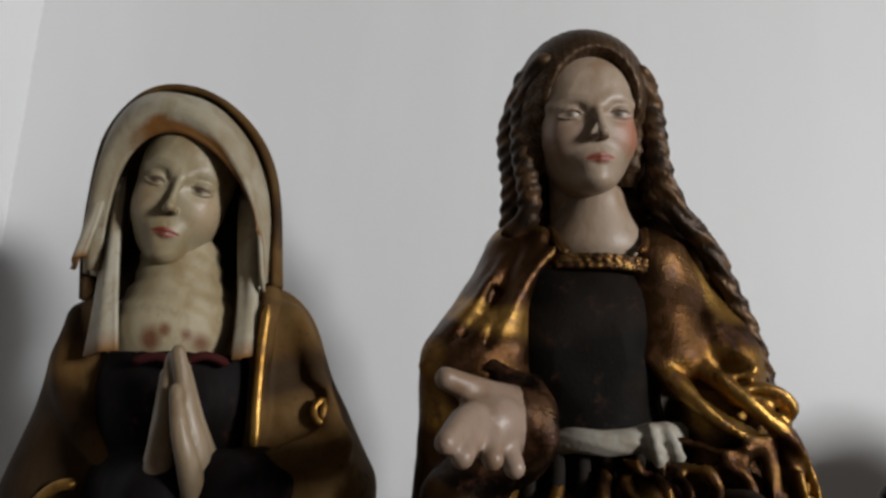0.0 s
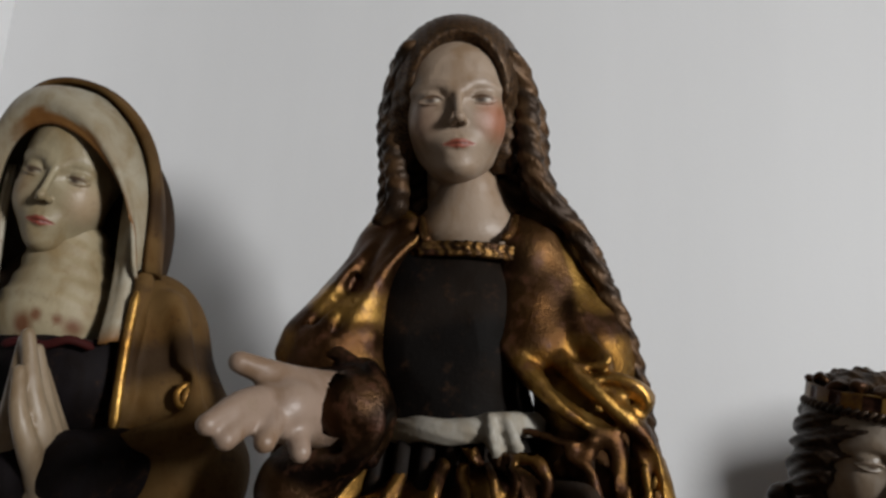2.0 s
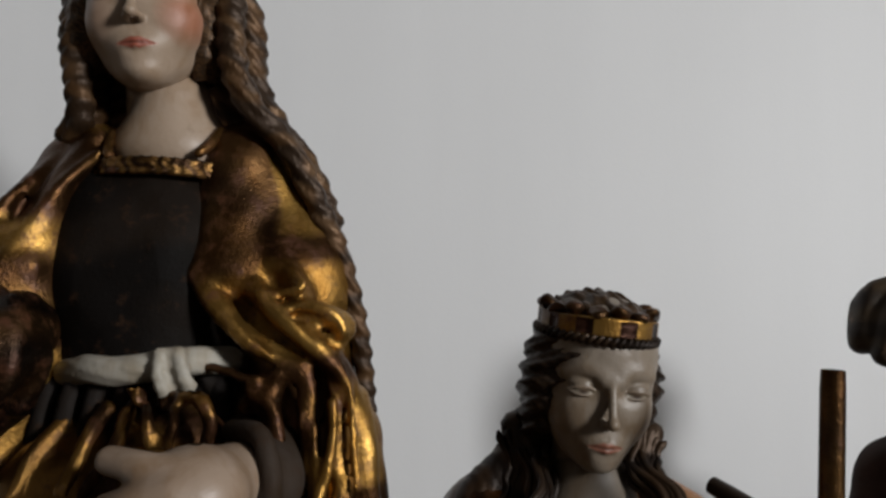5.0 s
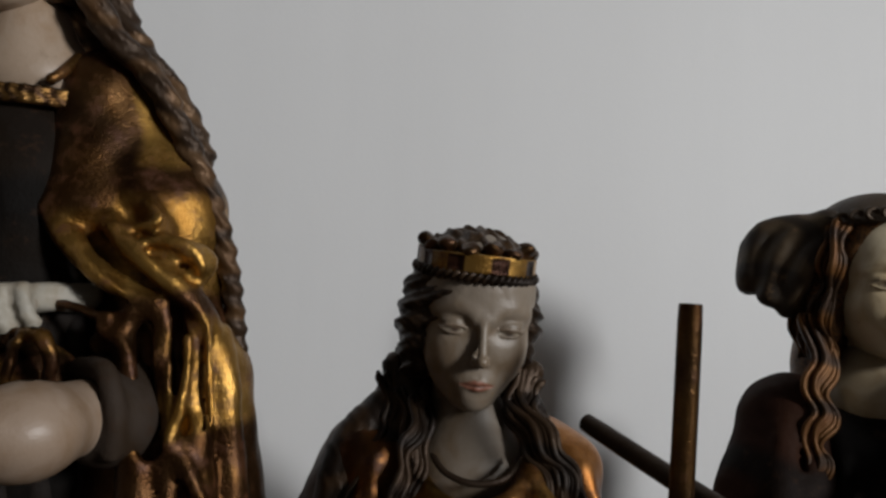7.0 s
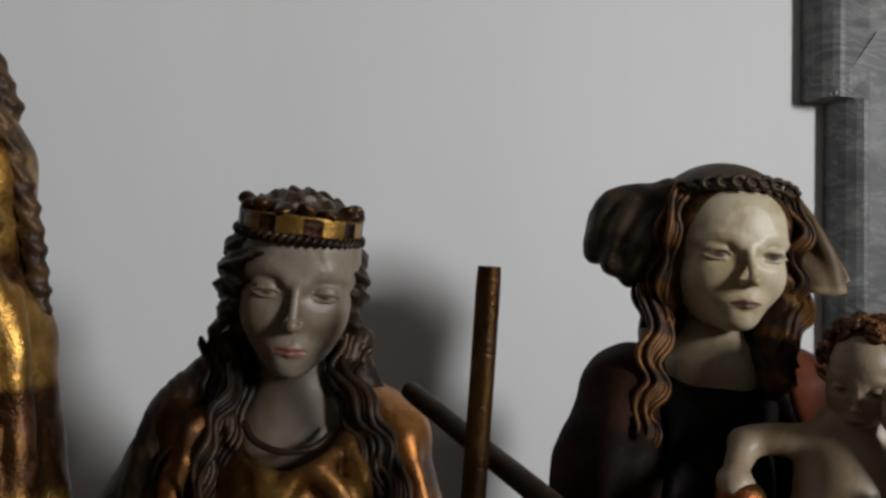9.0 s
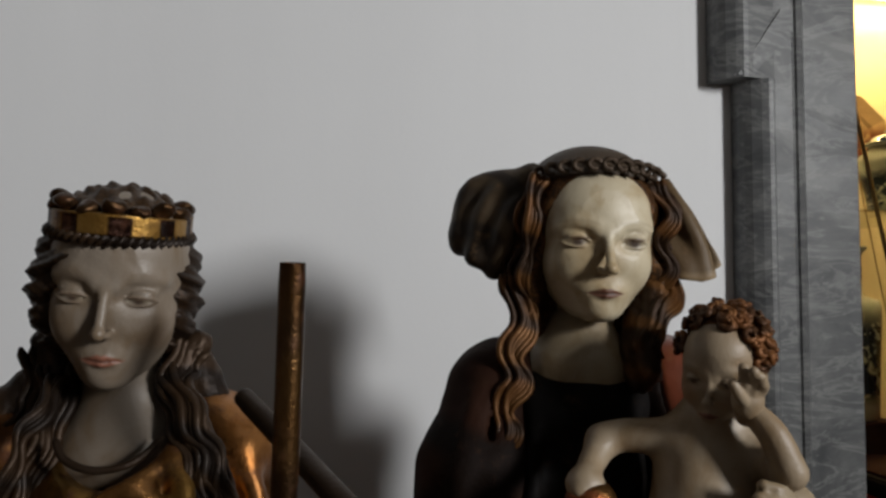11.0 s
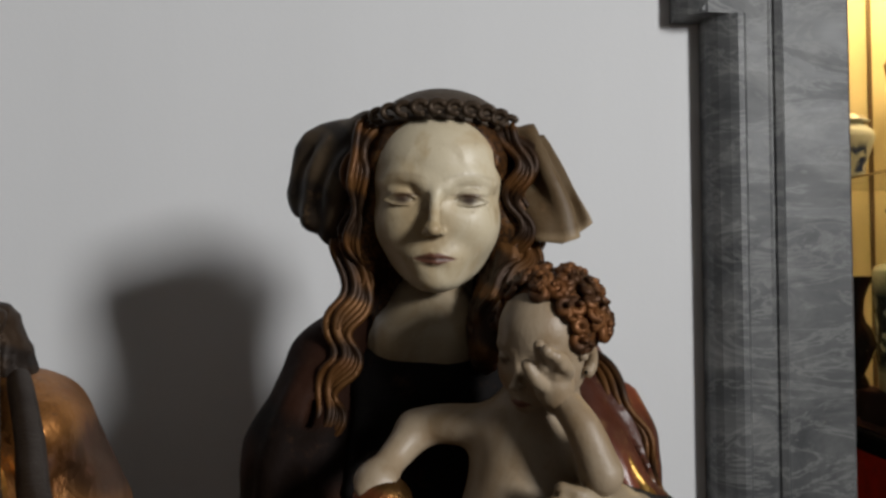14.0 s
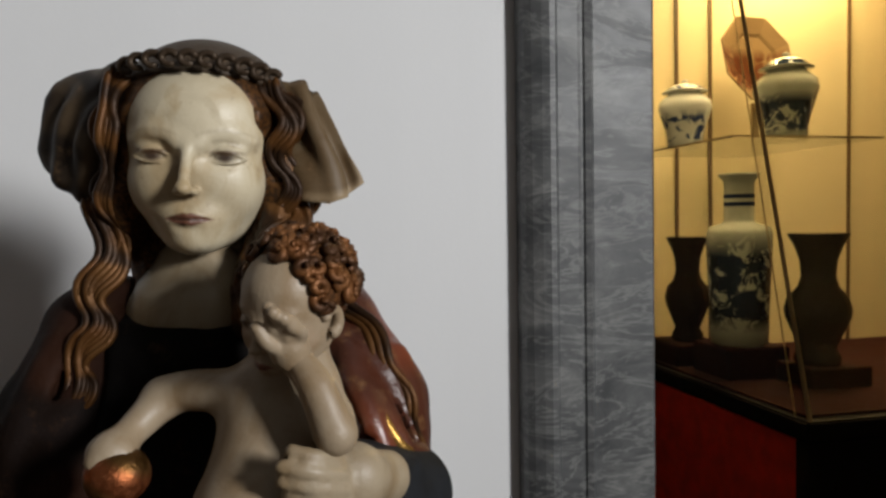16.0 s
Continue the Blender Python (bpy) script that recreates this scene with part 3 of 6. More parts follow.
def maiden():
    """The young saint with long twisted locks, a gilt mantle and one open palm."""
    c = Carving([SKIN, HAIR, GILT, CLOTH, LINEN])
    skin = (0.33, 0.252, 0.19)
    paint = face_paint(skin, (0.30, 0.085, 0.055), (0.40, 0.12, 0.06, 0.15, 0.6), (0.12, 0.07, 0.04), look_x=-0.2, lid=0.15, white=(0.36, 0.32, 0.27))
    m = head(c, (0.1294, 0.6020, 1.7637), (0.0072, 0.0064, 0.0061), (4, 2, 6), paint, (0, 4.5, -20), full=1.04, lid=0.15, chin=0.4, face=(4, -5, 5))
    # throat and breast
    f = Field((0.03, 0.52, 1.58), (0.26, 0.82, 1.72), 0.003)
    f.add(cone((0.1407, 0.6700, 1.6974), (0.1426, 0.6760, 1.6630), 0.030, 0.034))
    f.add(ball((0.1401, 0.6950, 1.6546), (0.056, 0.055, 0.03)), 0.03)
    c.field(f, SKIN, skin)
    # hair: a parted cap and long twisted locks
    f = Field((-10.5, -10.5, -9), (10.5, 13, 16), 0.26)
    f.add(ball((0, 1.2, 4.9), (8.7, 9.8, 10.6)))
    f.add(ball((-6.4, 0.5, -3), (2.6, 3.6, 6.5)), 1.5).add(ball((6.4, 0.5, -3), (2.6, 3.6, 6.5)), 1.5)
    f.cut(ball((0, -9.5, -2.0), (6.7, 9.8, 11.9)), 0.8)
    f.cut(ball((0, -3, -9), (5.2, 6, 5)), 0.6)
    gx, gy, gz = f.grid()
    f.f += (0.04 * np.sin(6.5 * gx + 0.9 * np.sin(gz * 0.8) + 0.8 * gy) + 0.10 * np.sin(2.4 * gz + 1.0 * np.abs(gx)) * np.clip((5 - gz) / 4, 0, 1)).astype(np.float32)
    hair = two_tone((0.11, 0.062, 0.03), (0.04, 0.024, 0.014), 160)
    c.field(f, HAIR, hair, m)
    f = Field((0.02, 0.57, 1.42), (0.33, 0.76, 1.86), 0.0024)
    for pts, r0, r1 in (([on(m, (6.2, -3.6, 7.5)), (0.1879, 0.6420, 1.7860), (0.1922, 0.6400, 1.7416), (0.2002, 0.6400, 1.7073), (0.2185, 0.6450, 1.6783), (0.2408, 0.6520, 1.6579), (0.2601, 0.6580, 1.6218), (0.2798, 0.6620, 1.5810), (0.2957, 0.6680, 1.5335), (0.3041, 0.6710, 1.4911), (0.3093, 0.6740, 1.4449)], 0.0125, 0.0075),
                        ([on(m, (6.8, 1, 6)), (0.1947, 0.6720, 1.7708), (0.2020, 0.6750, 1.7159), (0.2239, 0.6750, 1.6786), (0.2514, 0.6820, 1.6441), (0.2705, 0.6860, 1.6037)], 0.017, 0.012),
                        ([on(m, (-6.2, -3.6, 7.5)), (0.0706, 0.6420, 1.7812), (0.0708, 0.6400, 1.7362), (0.0763, 0.6420, 1.6994), (0.0753, 0.6500, 1.6752), (0.0632, 0.6600, 1.6656)], 0.0125, 0.010),
                        ([on(m, (-6.8, 1, 6)), (0.0644, 0.6720, 1.7652), (0.0688, 0.6750, 1.7152), (0.0675, 0.6800, 1.6748)], 0.017, 0.015)):
        f.line(pts, r0, r1, 0.003, n=5)
    f.add(cone((0.1712, 0.7100, 1.7432), (0.1900, 0.7050, 1.6734), 0.026, 0.022)).add(cone((0.0952, 0.7100, 1.7397), (0.0889, 0.7050, 1.6682), 0.026, 0.022))
    gx, gy, gz = f.grid()
    f.f += (0.0012 * np.sin(520 * (gz * 0.85 + (gx - 0.13) * np.sign(gx - 0.13) * 0.55) + 1.2 * np.sin(150 * gx)) + 0.0005 * np.sin(1300 * gx + 400 * gz)).astype(np.float32)
    c.field(f, HAIR, hair)
    # dark bodice and pleated skirt
    f = Field((0.0, 0.54, 1.28), (0.29, 0.86, 1.66), 0.0036)
    f.add(slab((0.1253, 0.7000, 1.5709), (0.071, 0.068, 0.085), 0.055))
    f.add(ball((0.1282, 0.6650, 1.5476), (0.062, 0.045, 0.07)), 0.04)
    f.add(ball((0.1348, 0.7000, 1.4842), (0.070, 0.075, 0.05)), 0.03)
    f.add(cone((0.1389, 0.7000, 1.4548), (0.1482, 0.7100, 1.3727), 0.080, 0.1), 0.02)
    c.field(f, CLOTH, two_tone((0.013, 0.0095, 0.0075), (0.006, 0.005, 0.0045), 40), rough=0.0006, freq=90)
    for k in range(8):
        t = k / 7 - 0.5
        c.sweep([(0.13 + 0.13 * t, 0.632 + 0.12 * t * t, 1.485), (0.13 + 0.14 * t, 0.615 + 0.12 * t * t, 1.46), (0.13 + 0.155 * t, 0.612 + 0.12 * t * t, 1.40), (0.13 + 0.17 * t, 0.615 + 0.12 * t * t, 1.33)], 0.005, 0.011, CLOTH, (0.018, 0.015, 0.014))
    # square gilt collar with studs
    f = Field((0.06, 0.59, 1.61), (0.21, 0.70, 1.665), 0.0012)
    for z in (1.6305, 1.6350, 1.6395):
        f.line([(0.088, 0.652, z + 0.001), (0.108, 0.634, z), (0.137, 0.627, z), (0.166, 0.632, z), (0.185, 0.648, z + 0.001)], 0.0027, 0.0027, 0.001)
    gx, gy, gz = f.grid()
    f.f += (0.0006 * np.sin(760 * gx + 500 * np.abs(gz - 1.636)) * np.sin(620 * (gz - 1.628))).astype(np.float32)
    c.field(f, GILT, two_tone((0.34, 0.2, 0.07), (0.07, 0.04, 0.02), 420, (1, 0, 0.6)))
    c.sweep([(0.0981, 0.6600, 1.6711), (0.1042, 0.6380, 1.6476), (0.1098, 0.6320, 1.6415)], 0.004, 0.004, GILT, OLDGOLD)
    c.sweep([(0.1849, 0.6600, 1.6754), (0.1806, 0.6400, 1.6546), (0.1731, 0.6320, 1.6447)], 0.004, 0.004, GILT, OLDGOLD)
    # linen girdle with a knot
    f = Field((0.03, 0.53, 1.42), (0.27, 0.80, 1.55), 0.0026)
    f.line([(0.0671, 0.6800, 1.4852), (0.0887, 0.6400, 1.4791), (0.1155, 0.6150, 1.4825), (0.1426, 0.6060, 1.4819), (0.1734, 0.6100, 1.4881), (0.2056, 0.6450, 1.4911)], 0.0105, 0.0105)
    f.add(slab((0.1775, 0.6020, 1.4843), (0.011, 0.008, 0.015), 0.006, (0, -8, 0)), 0.006)
    f.line([(0.1833, 0.5960, 1.4942), (0.1878, 0.5930, 1.4819), (0.1914, 0.5970, 1.4728)], 0.004, 0.0055, 0.004)
    f.line([(0.1702, 0.5960, 1.4955), (0.1718, 0.5900, 1.4810), (0.1755, 0.5940, 1.4686)], 0.0036, 0.005, 0.004)
    gx, gy, gz = f.grid()
    f.f += (0.0005 * np.sin(800 * gz + 160 * gx)).astype(np.float32)
    c.field(f, LINEN, (0.36, 0.34, 0.30))
    # gilt mantle on the open arm's side
    gilt = two_tone((0.45, 0.26, 0.066), (0.085, 0.042, 0.017), 55)
    f = Field((-0.13, 0.42, 1.24), (0.10, 0.86, 1.70), 0.004)
    f.add(ball((0.0775, 0.7000, 1.6385), (0.035, 0.05, 0.045)))
    f.add(cone((0.0730, 0.6850, 1.6434), (0.0300, 0.6450, 1.5403), 0.032, 0.038), 0.02)
    f.add(cone((0.0300, 0.6450, 1.5403), (0.0298, 0.6550, 1.4187), 0.040, 0.048), 0.03)
    f.add(cone((0.0541, 0.6800, 1.5855), (0.0449, 0.6600, 1.4842), 0.03, 0.045), 0.03)
    f.line([(0.0898, 0.6550, 1.6614), (0.0699, 0.6350, 1.6100), (0.0574, 0.6300, 1.5599), (0.0651, 0.6300, 1.5227)], 0.010, 0.010, 0.010)
    f.line([(0.0563, 0.6650, 1.6462), (0.0348, 0.6350, 1.5882), (0.0199, 0.6250, 1.5572), (0.0063, 0.6300, 1.5379)], 0.010, 0.008, 0.012)
    f.line([(0.0565, 0.6250, 1.5784), (0.0243, 0.6250, 1.5622), (0.0015, 0.6300, 1.5376)], 0.008, 0.008, 0.008)
    f.line([(0.0638, 0.6200, 1.5545), (0.0326, 0.6150, 1.5430), (0.0099, 0.6200, 1.5235)], 0.007, 0.007, 0.008)
    f.line([(0.0461, 0.6400, 1.6257), (0.0434, 0.6330, 1.5944), (0.0365, 0.6230, 1.5779)], 0.004, 0.004, 0.008, cut=True)
    for q in ([(0.098, 0.640, 1.646), (0.068, 0.625, 1.605), (0.045, 0.616, 1.559), (0.025, 0.616, 1.544)], [(0.060, 0.650, 1.642), (0.035, 0.628, 1.601), (0.008, 0.622, 1.562), (-0.013, 0.630, 1.537)], [(0.041, 0.624, 1.594), (0.026, 0.617, 1.569), (0.002, 0.618, 1.540)]):
        f.line(q, 0.0048, 0.004, 0.005)
    for q in ([(0.080, 0.636, 1.640), (0.055, 0.618, 1.592), (0.037, 0.612, 1.555)], [(0.047, 0.634, 1.606), (0.030, 0.618, 1.578), (0.012, 0.616, 1.552)]):
        f.line([(p[0], p[1] - 0.004, p[2]) for p in q], 0.0032, 0.0032, 0.006, cut=True)
    c.field(f, GILT, gilt, rough=0.0006, freq=120)
    # dark sleeve and cuff
    f = Field((-0.09, 0.42, 1.30), (0.13, 0.76, 1.60), 0.003)
    f.add(cone((0.0484, 0.6500, 1.5177), (0.0648, 0.5850, 1.4961), 0.030, 0.031))
    f.line([(0.0260, 0.6250, 1.5178), (0.0550, 0.6000, 1.5252), (0.0728, 0.5900, 1.5150)], 0.007, 0.007, 0.004)
    f.line([(0.0689, 0.6150, 1.5268), (0.0762, 0.6000, 1.5133), (0.0893, 0.6000, 1.4881), (0.0783, 0.6000, 1.4576)], 0.007, 0.007, 0.006)
    f.line([(0.0313, 0.6100, 1.5153), (0.0546, 0.5900, 1.5204), (0.0733, 0.5750, 1.5041)], 0.005, 0.005, 0.004)
    f.line([(0.0747, 0.5850, 1.5257), (0.0847, 0.5700, 1.5006), (0.0806, 0.5700, 1.4718), (0.0603, 0.5750, 1.4541), (0.0336, 0.5850, 1.4474)], 0.008, 0.009, 0.004)
    f.line([(0.0487, 0.6000, 1.5195), (0.0674, 0.5800, 1.5156), (0.0766, 0.5700, 1.4960)], 0.006, 0.006, 0.005)
    f.add(cone((0.0478, 0.6200, 1.4673), (0.0188, 0.6000, 1.4327), 0.03, 0.03), 0.015)
    for q in ([(0.032, 0.604, 1.538), (0.062, 0.594, 1.532), (0.080, 0.588, 1.511), (0.081, 0.590, 1.484), (0.063, 0.592, 1.457)], [(0.044, 0.602, 1.541), (0.070, 0.594, 1.526), (0.076, 0.592, 1.502)], [(0.023, 0.604, 1.524), (0.047, 0.590, 1.520), (0.055, 0.586, 1.502)]):
        f.line(q, 0.004, 0.0035, 0.003)
    c.field(f, GILT, two_tone((0.10, 0.055, 0.025), (0.022, 0.014, 0.01), 70), rough=0.0005, freq=150)
    # open palm
    f = Field((-0.16, 0.38, 1.38), (0.06, 0.64, 1.56), 0.002)
    f.add(cone((0.0607, 0.6000, 1.5001), (0.0531, 0.5450, 1.4966), 0.024, 0.024))
    f.add(ball((0.0430, 0.5250, 1.4933), (0.028, 0.027, 0.024)), 0.02)
    f.add(ball((0.0347, 0.5000, 1.4936), (0.022, 0.024, 0.021)), 0.015)
    fingers(f, [(0.0276, 0.4950, 1.5003), (0.0285, 0.4920, 1.4914), (0.0333, 0.4970, 1.4846), (0.0415, 0.5100, 1.4793)], [(0.0061, 0.4400, 1.4831), (0.0162, 0.4450, 1.4750), (0.0352, 0.4600, 1.4740), (0.0513, 0.4850, 1.4677)], 0.0105, 0.0068, 0.005, (0, -0.004, 0.004))
    f.line([(0.0444, 0.5200, 1.5093), (0.0268, 0.5000, 1.5150), (0.0054, 0.4850, 1.5221)], 0.012, 0.0075, 0.008)
    c.field(f, SKIN, (0.27, 0.195, 0.15))
    # gilt mantle on the other side, in broken folds
    f = Field((0.16, 0.50, 1.02), (0.37, 0.88, 1.70), 0.0036)
    f.add(ball((0.2066, 0.7000, 1.6454), (0.034, 0.045, 0.05)))
    f.add(cone((0.2136, 0.6900, 1.6410), (0.2488, 0.6800, 1.5559), 0.033, 0.040), 0.02)
    f.add(cone((0.2468, 0.6800, 1.5557), (0.2565, 0.6800, 1.4314), 0.040, 0.050), 0.03)
    f.add(cone((0.2547, 0.6750, 1.4319), (0.2599, 0.6750, 1.2807), 0.055, 0.065), 0.02)
    f.add(cone((0.1899, 0.6650, 1.6584), (0.2037, 0.6500, 1.5555), 0.014, 0.022), 0.03)
    f.add(cone((0.2900, 0.6650, 1.4300), (0.3080, 0.6600, 1.2800), 0.030, 0.040), 0.02)
    f.add(cone((0.1910, 0.6750, 1.6308), (0.1962, 0.6550, 1.5589), 0.026, 0.03), 0.02)
    f.line([(0.1807, 0.6350, 1.5521), (0.2081, 0.6180, 1.5223), (0.2349, 0.6120, 1.5027), (0.2634, 0.6150, 1.4853), (0.2407, 0.6120, 1.4711), (0.2277, 0.6200, 1.4585)], 0.009, 0.008, 0.005)
    f.line([(0.2267, 0.6300, 1.5422), (0.2493, 0.6150, 1.5232), (0.2750, 0.6120, 1.5036), (0.2951, 0.6220, 1.4798), (0.3022, 0.6280, 1.4434), (0.3055, 0.6300, 1.4074)], 0.0095, 0.0095, 0.005)
    f.line([(0.2304, 0.6320, 1.5425), (0.2573, 0.6220, 1.5424), (0.2415, 0.6420, 1.5762)], 0.006, 0.004, 0.004)
    f.line([(0.2492, 0.6250, 1.5287), (0.2731, 0.6180, 1.5260), (0.2924, 0.6250, 1.5186), (0.2855, 0.6250, 1.5040)], 0.010, 0.008, 0.004)
    f.line([(0.2367, 0.6420, 1.5848), (0.2435, 0.6350, 1.5623), (0.2623, 0.6300, 1.5411)], 0.007, 0.006, 0.01)
    f.line([(0.2441, 0.6160, 1.4670), (0.2519, 0.6060, 1.4332), (0.2590, 0.6000, 1.3931), (0.2736, 0.5900, 1.2901)], 0.008, 0.014, 0.008)
    f.line([(0.2673, 0.6160, 1.4834), (0.2721, 0.6100, 1.4446), (0.2793, 0.6050, 1.3924), (0.2912, 0.5950, 1.2882)], 0.008, 0.014, 0.007)
    f.line([(0.2874, 0.6200, 1.4757), (0.2897, 0.6150, 1.4367), (0.2965, 0.6100, 1.3842), (0.3073, 0.6000, 1.2864)], 0.008, 0.014, 0.007)
    f.line([(0.3047, 0.6350, 1.4672), (0.3108, 0.6300, 1.4273), (0.3149, 0.6300, 1.3723), (0.3250, 0.6200, 1.2783)], 0.008, 0.014, 0.007)
    f.line([(0.2576, 0.6060, 1.4718), (0.2624, 0.6000, 1.4379), (0.2693, 0.5950, 1.3943)], 0.005, 0.007, 0.006, cut=True)
    f.line([(0.2152, 0.6200, 1.5308), (0.2356, 0.6060, 1.5125), (0.2521, 0.6060, 1.5010)], 0.006, 0.007, 0.004, cut=True)
    f.line([(0.2572, 0.6200, 1.4710), (0.2616, 0.6120, 1.4365), (0.2715, 0.6000, 1.3568)], 0.006, 0.008, 0.005, cut=True)
    f.line([(0.2803, 0.6150, 1.4679), (0.2835, 0.6100, 1.4294), (0.2911, 0.6000, 1.3571)], 0.005, 0.006, 0.005, cut=True)
    f.line([(0.2485, 0.6220, 1.5133), (0.2683, 0.6200, 1.4934), (0.2754, 0.6200, 1.4714)], 0.006, 0.006, 0.004, cut=True)
    f.line([(0.2170, 0.6250, 1.4820), (0.2426, 0.6180, 1.4868), (0.2673, 0.6200, 1.4713)], 0.006, 0.005, 0.004, cut=True)
    f.line([(0.2378, 0.6250, 1.5484), (0.2576, 0.6120, 1.5294), (0.2755, 0.6050, 1.5135)], 0.005, 0.005, 0.006, cut=True)

    for q, r in (([(0.232, 0.612, 1.540), (0.245, 0.610, 1.527), (0.265, 0.608, 1.508), (0.287, 0.608, 1.490), (0.297, 0.610, 1.477), (0.299, 0.612, 1.465)], 0.0042),
                 ([(0.207, 0.622, 1.534), (0.223, 0.612, 1.507), (0.248, 0.612, 1.497)], 0.004), ([(0.199, 0.620, 1.486), (0.233, 0.606, 1.479), (0.263, 0.610, 1.488)], 0.004),
                 ([(0.231, 0.606, 1.470), (0.248, 0.603, 1.458), (0.257, 0.600, 1.430), (0.263, 0.598, 1.400)], 0.0045), ([(0.241, 0.618, 1.539), (0.263, 0.614, 1.544), (0.252, 0.624, 1.560)], 0.0034),
                 ([(0.254, 0.614, 1.528), (0.282, 0.612, 1.529), (0.294, 0.614, 1.513), (0.283, 0.616, 1.509)], 0.0038), ([(0.289, 0.604, 1.465), (0.292, 0.600, 1.443), (0.288, 0.596, 1.419), (0.282, 0.592, 1.395)], 0.0045),
                 ([(0.300, 0.608, 1.465), (0.305, 0.604, 1.437), (0.308, 0.600, 1.406)], 0.004), ([(0.286, 0.600, 1.395), (0.300, 0.592, 1.372), (0.312, 0.592, 1.350)], 0.005)):
        f.line(q, r, r * 0.8, 0.0045)
    for q in ([(0.270, 0.604, 1.490), (0.273, 0.600, 1.443), (0.274, 0.595, 1.394)], [(0.2955, 0.606, 1.470), (0.298, 0.602, 1.443), (0.297, 0.597, 1.406)], [(0.311, 0.612, 1.465), (0.3125, 0.610, 1.437), (0.3095, 0.606, 1.405)],
              [(0.219, 0.612, 1.524), (0.245, 0.608, 1.503), (0.262, 0.607, 1.496)], [(0.258, 0.613, 1.522), (0.275, 0.610, 1.521), (0.288, 0.612, 1.505)], [(0.240, 0.602, 1.478), (0.258, 0.600, 1.470), (0.266, 0.600, 1.440)]):
        f.line(q, 0.0045, 0.0045, 0.0025, cut=True)

    def lined(v):
        w = np.clip((0.236 - v[:, 0] + 0.006 * np.sin(60 * v[:, 2])) / 0.006, 0, 1) * np.clip((v[:, 2] - 1.545) / 0.01, 0, 1)
        return gilt(v) * (1 - w[:, None]) + two_tone((0.13, 0.068, 0.026), (0.075, 0.04, 0.018), 45)(v) * w[:, None]
    c.field(f, GILT, lined, rough=0.0006, freq=120)
    # bunched gilt cloth gathered in the lower hand
    f = Field((0.03, 0.46, 1.22), (0.30, 0.75, 1.47), 0.0034)
    f.add(ball((0.1287, 0.6300, 1.4002), (0.075, 0.042, 0.045)))
    f.add(ball((0.1820, 0.6200, 1.4261), (0.035, 0.03, 0.035)), 0.03)
    for q in ([(0.1544, 0.6000, 1.4698), (0.1725, 0.5750, 1.4534), (0.1775, 0.5700, 1.4362)], [(0.1739, 0.6000, 1.4664), (0.1889, 0.5750, 1.4537), (0.1864, 0.5700, 1.4364)], [(0.1795, 0.5950, 1.4649), (0.2030, 0.5800, 1.4664), (0.2126, 0.5750, 1.4542), (0.2106, 0.5800, 1.4356)],
              [(0.1342, 0.6050, 1.4576), (0.1298, 0.5850, 1.4334), (0.1224, 0.5750, 1.4062)], [(0.1499, 0.6000, 1.4545), (0.1525, 0.5750, 1.4315), (0.1378, 0.5650, 1.4049)], [(0.1011, 0.6200, 1.4479), (0.0897, 0.6000, 1.4269), (0.0829, 0.5900, 1.3992)]):
        f.line(q, 0.0058, 0.005, 0.004)
    for q in ([(0.1440, 0.5950, 1.4620), (0.1420, 0.5750, 1.4360), (0.1310, 0.5650, 1.4050)], [(0.1640, 0.5900, 1.4680), (0.1640, 0.5680, 1.4450), (0.1580, 0.5600, 1.4200)], [(0.1810, 0.5880, 1.4640), (0.1820, 0.5680, 1.4480), (0.1830, 0.5650, 1.4320)],
              [(0.1130, 0.6020, 1.4520), (0.1080, 0.5850, 1.4260), (0.1010, 0.5750, 1.3980)], [(0.2000, 0.5850, 1.4600), (0.1990, 0.5720, 1.4450), (0.1960, 0.5700, 1.4300)]):
        f.line(q, 0.005, 0.005, 0.003, cut=True)
    c.field(f, GILT, two_tone((0.30, 0.165, 0.045), (0.055, 0.028, 0.013), 70, (1, 0.2, 0.5)), rough=0.0007, freq=160)
    f = Field((0.10, 0.42, 1.20), (0.30, 0.70, 1.44), 0.0028)
    f.add(cone((0.2422, 0.6200, 1.4156), (0.2142, 0.5550, 1.4116), 0.023, 0.025))
    f.add(ball((0.2120, 0.5400, 1.4110), (0.034, 0.03, 0.026)), 0.02)
    f.line([(0.2110, 0.5300, 1.4225), (0.1892, 0.5300, 1.4285), (0.1651, 0.5400, 1.4314)], 0.011, 0.009, 0.006)
    f.line([(0.2083, 0.5200, 1.4147), (0.1894, 0.5200, 1.4113), (0.1698, 0.5300, 1.4058)], 0.011, 0.009, 0.006)
    c.field(f, SKIN, (0.27, 0.2, 0.15))
    f = Field((0.16, 0.46, 1.24), (0.32, 0.74, 1.46), 0.0034)
    f.add(cone((0.2374, 0.6500, 1.4274), (0.2410, 0.6050, 1.4104), 0.034, 0.032))
    f.line([(0.2216, 0.6000, 1.4446), (0.2452, 0.5800, 1.4435), (0.2551, 0.5750, 1.4157), (0.2517, 0.5800, 1.3935)], 0.007, 0.007, 0.005)
    c.field(f, CLOTH, (0.04, 0.03, 0.024))
    robe(c, 0.14, 0.72, 0.15, 0.085, LEDGE, 1.36, GILT, gilt, 1.15)
    return c.done("maiden_statue", (0.14, 0.72, LEDGE), "gilded wooden saint with long twisted hair and open palm")


